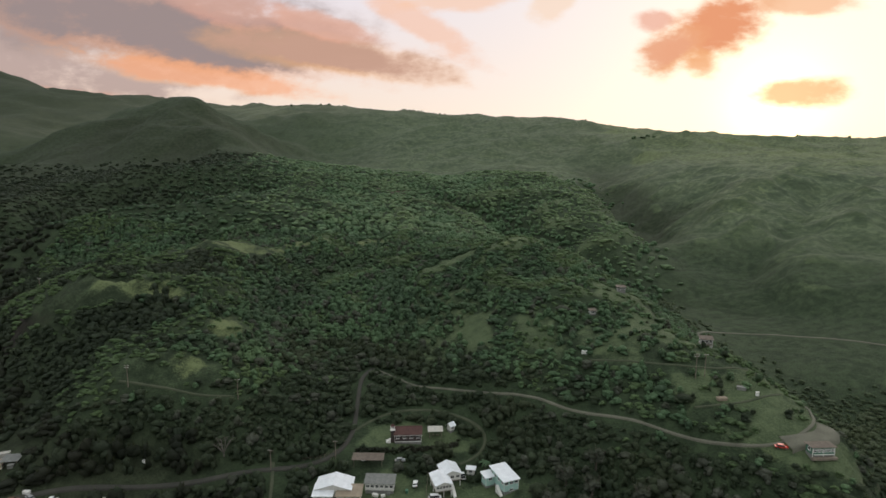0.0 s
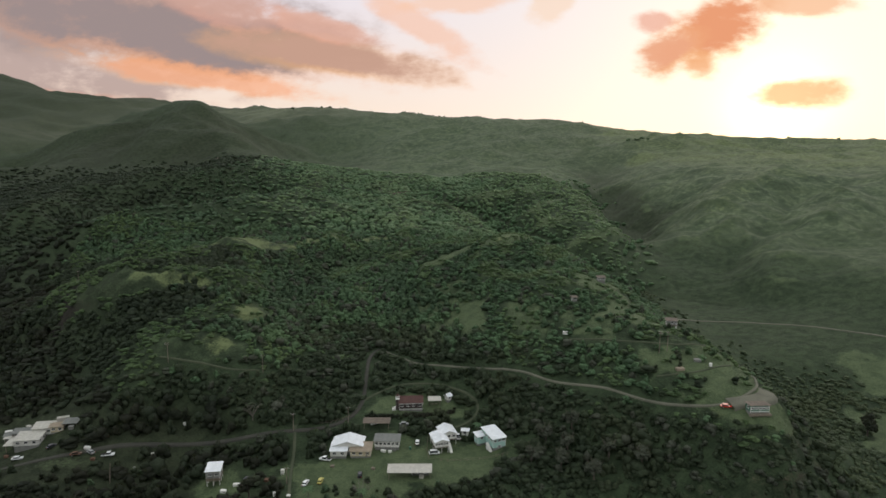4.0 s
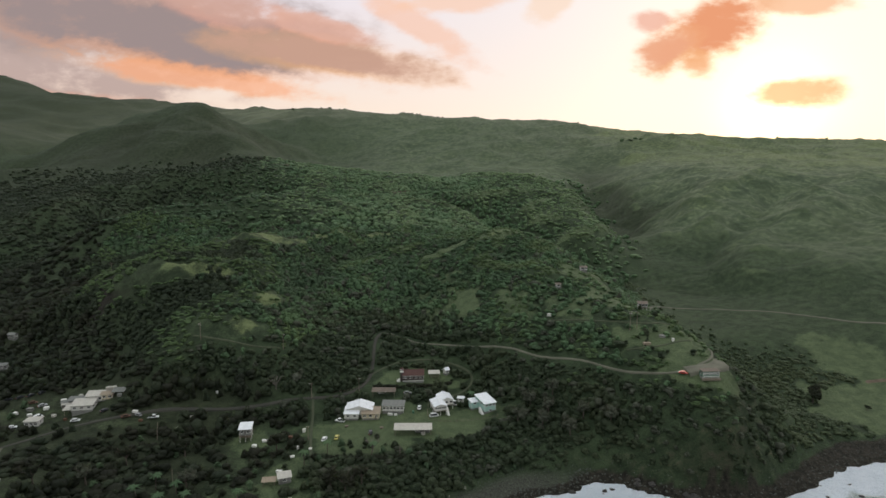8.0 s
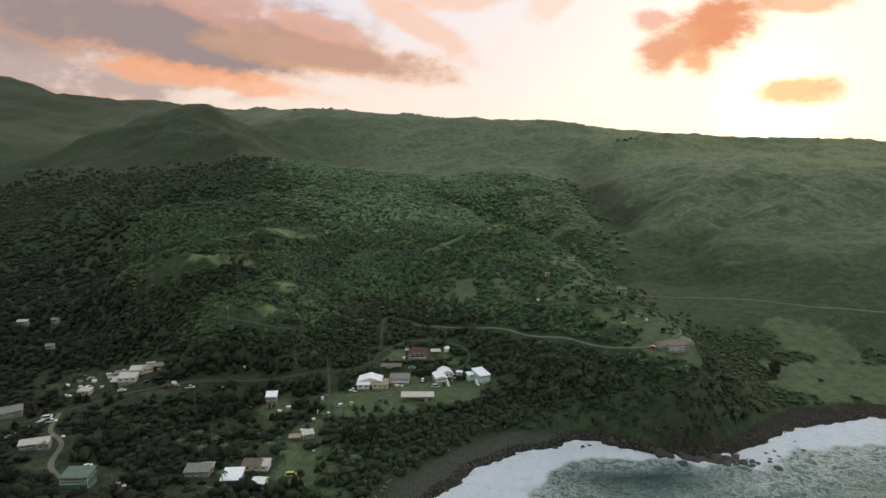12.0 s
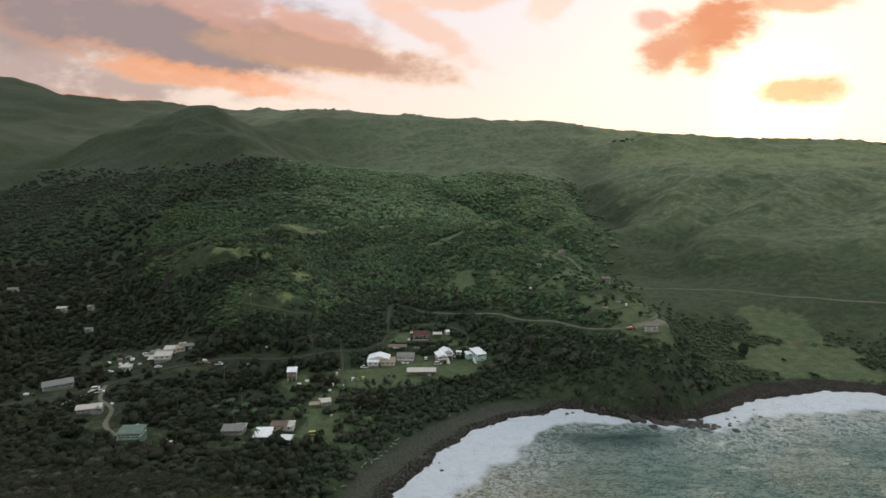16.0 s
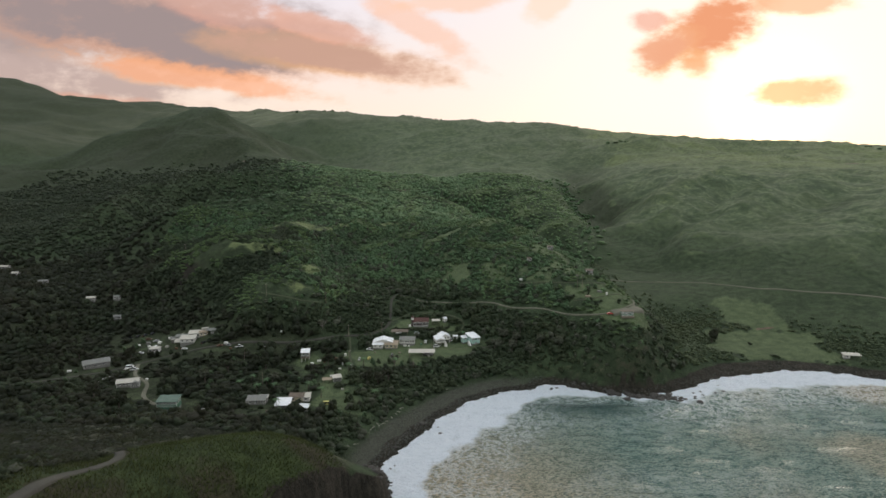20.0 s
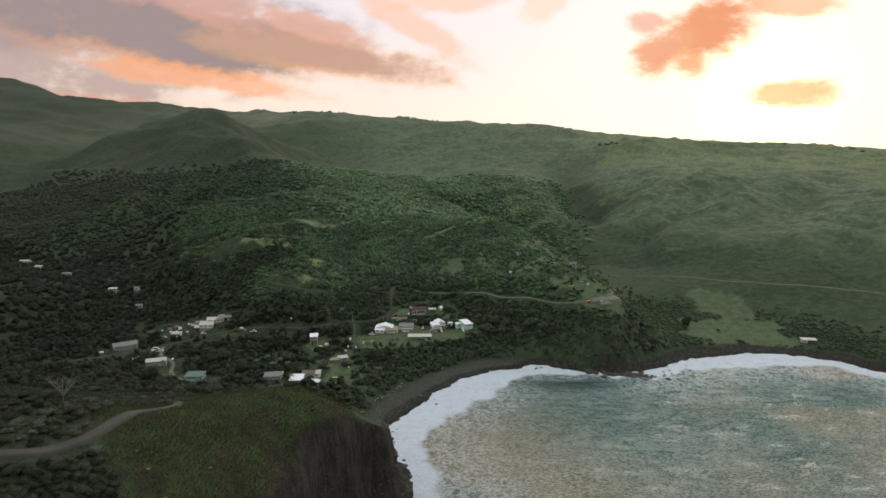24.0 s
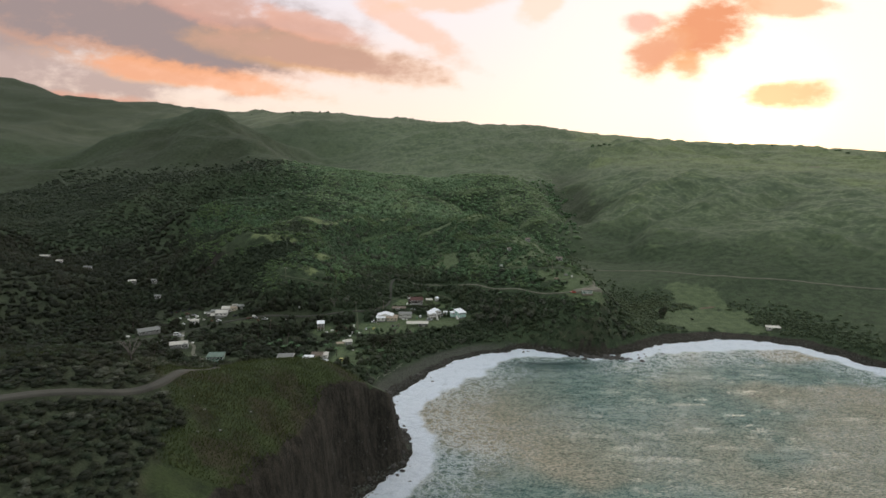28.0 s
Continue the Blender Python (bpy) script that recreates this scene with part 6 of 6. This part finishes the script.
def fence(label, line, step=2.4, tall=1.2):
    pts = resampled([(x, y) for x, y in line], step)
    root = thing("wire_fence", label, "fence", *pts[0])
    o = root.location
    for (x, y), (u, v) in zip(pts, pts[1:] + [pts[-1]]):
        z = ground(x, y)
        part("post", boxed(-0.07, 0.07, -0.07, 0.07, -0.4, tall), "wood", root, "", pose(x - o.x, y - o.y, z - o.z))
        if (x, y) != (u, v):
            w = ground(u, v)
            for h in (0.45, tall - 0.12):
                part("rail", tube(bmesh.new(), [(x - o.x, y - o.y, z + h - o.z), (u - o.x, v - o.y, w + h - o.z)], [0.035, 0.035], 4), "wood", root)


park()
poles()
trees()
BEACH_STONE = material("beach_stone", (0.018, 0.021, 0.019), (0.095, 0.102, 0.090), 0.6, 0.85, 0.4)
stones()
shore_clutter()
hedge("dark clipped hedge below the church lawn", [(-35, 238.5), (-21, 239), (-2, 242.5), (8, 246)], 2.2, 1.8)
hedge("dark hedge along the lower lawn edge", [(-2, 180), (8, 184), (21, 190), (33, 198), (42, 205)], 3.0, 2.2)
hedge("thick dark hedge below the lawn", [(-58, 173), (-45, 171), (-30, 170), (-14, 171)], 3.0, 2.4)
fence("low wooden fence between the lawns", [(-5, 226), (-5.5, 214), (-4.5, 206), (4, 204), (18, 206), (31, 209)])
fence("white-grey fence beside the valley road", [(-58, 229), (-50, 232), (-44, 237)], 1.8)



def grass_tufts():
    """Tall grass on the headland: each tuft a spray of blades."""
    g = np.random.default_rng(55)
    kinds = []
    for _ in range(5):
        vs, fs = [], []
        for i in range(7):
            a, lean = g.uniform(0, 6.28), g.uniform(0.1, 0.5)
            c, s = math.cos(a), math.sin(a)
            k = len(vs)
            vs += [(-0.09 * s, 0.09 * c, 0), (0.09 * s, -0.09 * c, 0), (c * lean, s * lean, g.uniform(0.6, 1.1))]
            fs.append((k, k + 1, k + 2))
        kinds.append((np.array(vs), np.array(fs)))
    p = jittered(-112, -30, -140, 10, 0.95)
    d, b, s = inland(p)
    p = p[(headland_grass(p) > 0.35) & (off_road(p) > 0.4) & (d > b + 7)]
    size = g.uniform(0.5, 1.3, len(p)) * (0.6 + 0.9 * fbm(p[:, 0] / 8, p[:, 1] / 8, 3, 140))
    rows = np.column_stack([p, heights(p) - 0.05, size * 1.2, size, g.uniform(0, 6.28, len(p)), g.integers(0, 5, len(p))])
    mass("headland_grass", "long green grass on the headland slope", rows, kinds, GRASS_BLADE, "grass")


GRASS_BLADE = leaf_material("long_grass", (0.026, 0.040, 0.016), (0.072, 0.100, 0.037), (0.060, 0.054, 0.032))
grass_tufts()

# ---- the wooded hills ----
def plant_hills():
    p = jittered(-300, 400, 60, 490, 3.3)
    x, y = p.T
    in_view = (np.abs(x) < 0.80 * (y + 320)) & ~headland_grass(p).astype(bool)
    p = p[in_view]
    x, y = p.T
    z = heights(p)
    valley = (x < -95) & (z < 24 + 0.10 * np.clip(-95 - x, 0, 200)) | (x < -60) & (y < 210) & (z < 22)
    thin = np.where(x > 150, 1 - 0.6 * smooth(330, 400, x), 1.0) * np.where((x > 60) & (x < 160) & (y > 205) & (y < 350) & (z > 38), 0.8, 1.0)
    rows = wood(p[~valley], 4.9, 2.6, 5.2, BUSHES, 0.97 * thin[~valley])
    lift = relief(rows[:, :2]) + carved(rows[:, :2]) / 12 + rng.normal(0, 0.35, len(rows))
    steep = np.hypot(heights(rows[:, :2] + (2, 0)) - heights(rows[:, :2] - (2, 0)), heights(rows[:, :2] + (0, 2)) - heights(rows[:, :2] - (0, 2))) / 4
    rock = (steep > 0.8) & (rows[:, 1] < 270) & (rows[:, 0] > 50)
    rows[rock, 3:5] *= 0.75
    keep = ~(rock & (rng.uniform(0, 1, len(rows)) < 0.2))
    rows, lift, rock = rows[keep], lift[keep], rock[keep]
    bare_side = (rows[:, 0] > 178 + rng.normal(0, 9, len(rows))) & (rows[:, 2] > 12 + rng.normal(0, 2, len(rows)))
    rows, lift, rock = rows[~bare_side], lift[~bare_side], rock[~bare_side]
    east = rows[:, 0] > 165 + rng.normal(0, 6, len(rows))
    rows[east, 4] *= 0.7
    rows[east, 3] *= rng.uniform(0.75, 1.1, east.sum())
    mass("valley_scrub", "olive scrub along the bottom of the eastern valley", rows[east], BUSHES, LEAF_EAST)
    rows, lift, rock = rows[~east], lift[~east], rock[~east]
    # low crest brush and tall gully trees, coloured to imitate light on the relief
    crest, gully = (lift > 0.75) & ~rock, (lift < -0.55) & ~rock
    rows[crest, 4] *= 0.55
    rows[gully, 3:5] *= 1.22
    # west flank and slope foot take the leaves with shade in their colour
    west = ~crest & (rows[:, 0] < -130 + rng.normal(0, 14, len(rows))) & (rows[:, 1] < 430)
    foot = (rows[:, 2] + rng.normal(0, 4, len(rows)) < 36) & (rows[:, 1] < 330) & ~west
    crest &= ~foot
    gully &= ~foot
    grey = (rng.uniform(0, 1, len(rows)) < np.where(rock, 0.35, 0.10)) & ~crest
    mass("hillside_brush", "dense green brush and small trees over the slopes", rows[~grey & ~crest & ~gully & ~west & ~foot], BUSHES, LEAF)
    mass("foot_trees", "olive trees and brush low on the slopes, darkened for shade", rows[foot & ~grey], BUSHES, LEAF_LOW_SHADE)
    mass("crest_brush", "low yellow-green brush along the hill crests", rows[crest], BUSHES, LEAF_CREST_LIT)
    mass("gully_trees", "taller green trees in the gullies, darkened for relief shade", rows[gully & ~grey & ~west], BUSHES, LEAF_GULLY_SHADE)
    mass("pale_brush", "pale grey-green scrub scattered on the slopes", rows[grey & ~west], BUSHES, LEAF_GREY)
    mass("west_brush", "brush on the flank above the valley, shade in its colour", rows[west], BUSHES, LEAF_WEST_SHADE)
    rows = wood(p[valley][::2], 6.4, 3.4, 7.6, BUSHES, 0.9)
    pale = rng.uniform(0, 1, len(rows)) < 0.3
    mass("valley_trees", "dark trees filling the valley, darkened further for shade", rows[~pale], BUSHES, LEAF_DARK)
    mass("valley_grey_trees", "grey-green trees among the dark valley woodland", rows[pale], BUSHES, LEAF_WEST_SHADE)
    side = jittered(-560, -300, 60, 470, 6.5)
    side = side[np.abs(side[:, 0]) < 0.80 * (side[:, 1] + 320)]
    stands = []
    for lo, hi, cell, width, low, high in ((480, 860, 5.9, 8.2, 3.2, 6.0), (860, 1320, 9.0, 12.0, 4.0, 7.5)):
        far = jittered(-950, 350, lo, hi, cell)
        edge = wood_edge(far[:, 1]) + rng.normal(0, 14, len(far))
        far = far[(np.abs(far[:, 0]) < 0.80 * (far[:, 1] + 320)) & (far[:, 0] < edge)]
        stands.append(wood(far, width, low, high, SCRUB, 0.98 * (1 - 0.85 * smooth(1050, 1320, far[:, 1]))))
    rows = np.concatenate(stands)
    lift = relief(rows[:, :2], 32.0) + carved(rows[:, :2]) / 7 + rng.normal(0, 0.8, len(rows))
    # upper crests and gullies: the relief's light and shade come from leaf colour
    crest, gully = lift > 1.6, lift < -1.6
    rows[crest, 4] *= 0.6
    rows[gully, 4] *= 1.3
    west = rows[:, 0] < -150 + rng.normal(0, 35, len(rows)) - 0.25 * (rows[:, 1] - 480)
    dimmed = rows[:, 0] < -330 + rng.normal(0, 40, len(rows))
    mass("upland_west_woodland", "woodland above the side valley, shade in its colour", rows[west & dimmed], SCRUB, LEAF_WEST_SHADE)
    mass("upland_edge_woodland", "green woodland on the upper western spurs", rows[west & ~dimmed], SCRUB, LEAF_GULLY_SHADE)
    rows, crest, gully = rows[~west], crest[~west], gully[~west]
    mass("upland_brush", "dense low woodland on the upper hills", rows[~crest & ~gully], SCRUB, LEAF_UP_HAZED)
    mass("upland_crest_brush", "low brush on the upper crests, lightened for haze", rows[crest], SCRUB, LEAF_TOP_HAZED)
    mass("upland_gully_trees", "woodland in the upper gullies, darkened for relief shade", rows[gully], SCRUB, LEAF)
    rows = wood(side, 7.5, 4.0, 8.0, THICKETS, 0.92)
    mass("side_valley_trees", "woodland in the side valley, darkened for shade", rows, THICKETS, LEAF_DARK)
    crest = np.array([(a + rng.normal(0, 14), b + rng.normal(0, 14)) for a, b, _ in resampled(LINES["far ridge"][:6], 16) + resampled(LINES["east ridge"][:5], 12)])
    rows = wood(crest, 15.0, 5.0, 12.0, THICKETS, 0.8)
    mass("ridge_trees", "trees along the distant skyline", rows, THICKETS, LEAF_GULLY_SHADE)
    head = jittered(-240, -50, -170, 60, 2.7)
    head = head[(np.abs(head[:, 0]) < 0.80 * (head[:, 1] + 330)) & (headland_grass(head) < 0.45)]
    rows = wood(head, 4.1, 1.4, 3.4, LOW_BRUSH, 0.99)
    pick = rng.uniform(0, 1, len(rows)) + 0.5 * (fbm(rows[:, 0] / 18, rows[:, 1] / 18, 3, 150) - 0.5)
    by_road = near_line(rows[:, :2], ROADS["headland_road"][1])[0] < 14
    grey = (pick < 0.05) | by_road & (rows[:, 1] > -110) & (rows[:, 1] < -50) & (pick < 0.45)
    green = ~grey & (pick > np.where(rows[:, 1] > -25, 0.95, 0.78))
    mass("headland_green_brush", "olive-green bushes on the headland", rows[green], LOW_BRUSH, LEAF_WEST_SHADE)
    mass("headland_brush", "dark brush on the headland", rows[~grey & ~green], LOW_BRUSH, LEAF_DARK)
    mass("headland_scrub", "pale dry scrub beside the headland road", rows[grey], LOW_BRUSH, LEAF_GREY)

    # shrubs and small trees standing about the lawns and gardens
    spot = np.concatenate([jittered(-100, -30, 85, 182, 6.5), jittered(-235, -120, 95, 225, 8.5), jittered(-45, 40, 160, 190, 5.0), jittered(85, 145, 215, 300, 6.0)])
    d, b, s = inland(spot)
    spot = spot[(d > b + 2) & (off_road(spot) > 2) & clear_of_yards(spot) & (rng.uniform(0, 1, len(spot)) < 0.5)]
    w = rng.uniform(1.6, 5.0, len(spot))
    rows = np.column_stack([spot, heights(spot) - 0.1 * w, w, w * rng.uniform(0.7, 1.1, len(spot)), rng.uniform(0, 6.28, len(spot)), rng.integers(0, len(BUSHES), len(spot))])
    pick = rng.uniform(0, 1, len(rows))
    mass("garden_shrubs", "dark green shrubs standing about the lawns", rows[pick < 0.6], BUSHES, LEAF_WEST_SHADE, "shrubs")
    mass("garden_pale_shrubs", "grey-green shrubs standing about the gardens", rows[pick >= 0.6], BUSHES, LEAF_GULLY_SHADE, "shrubs")


plant_hills()
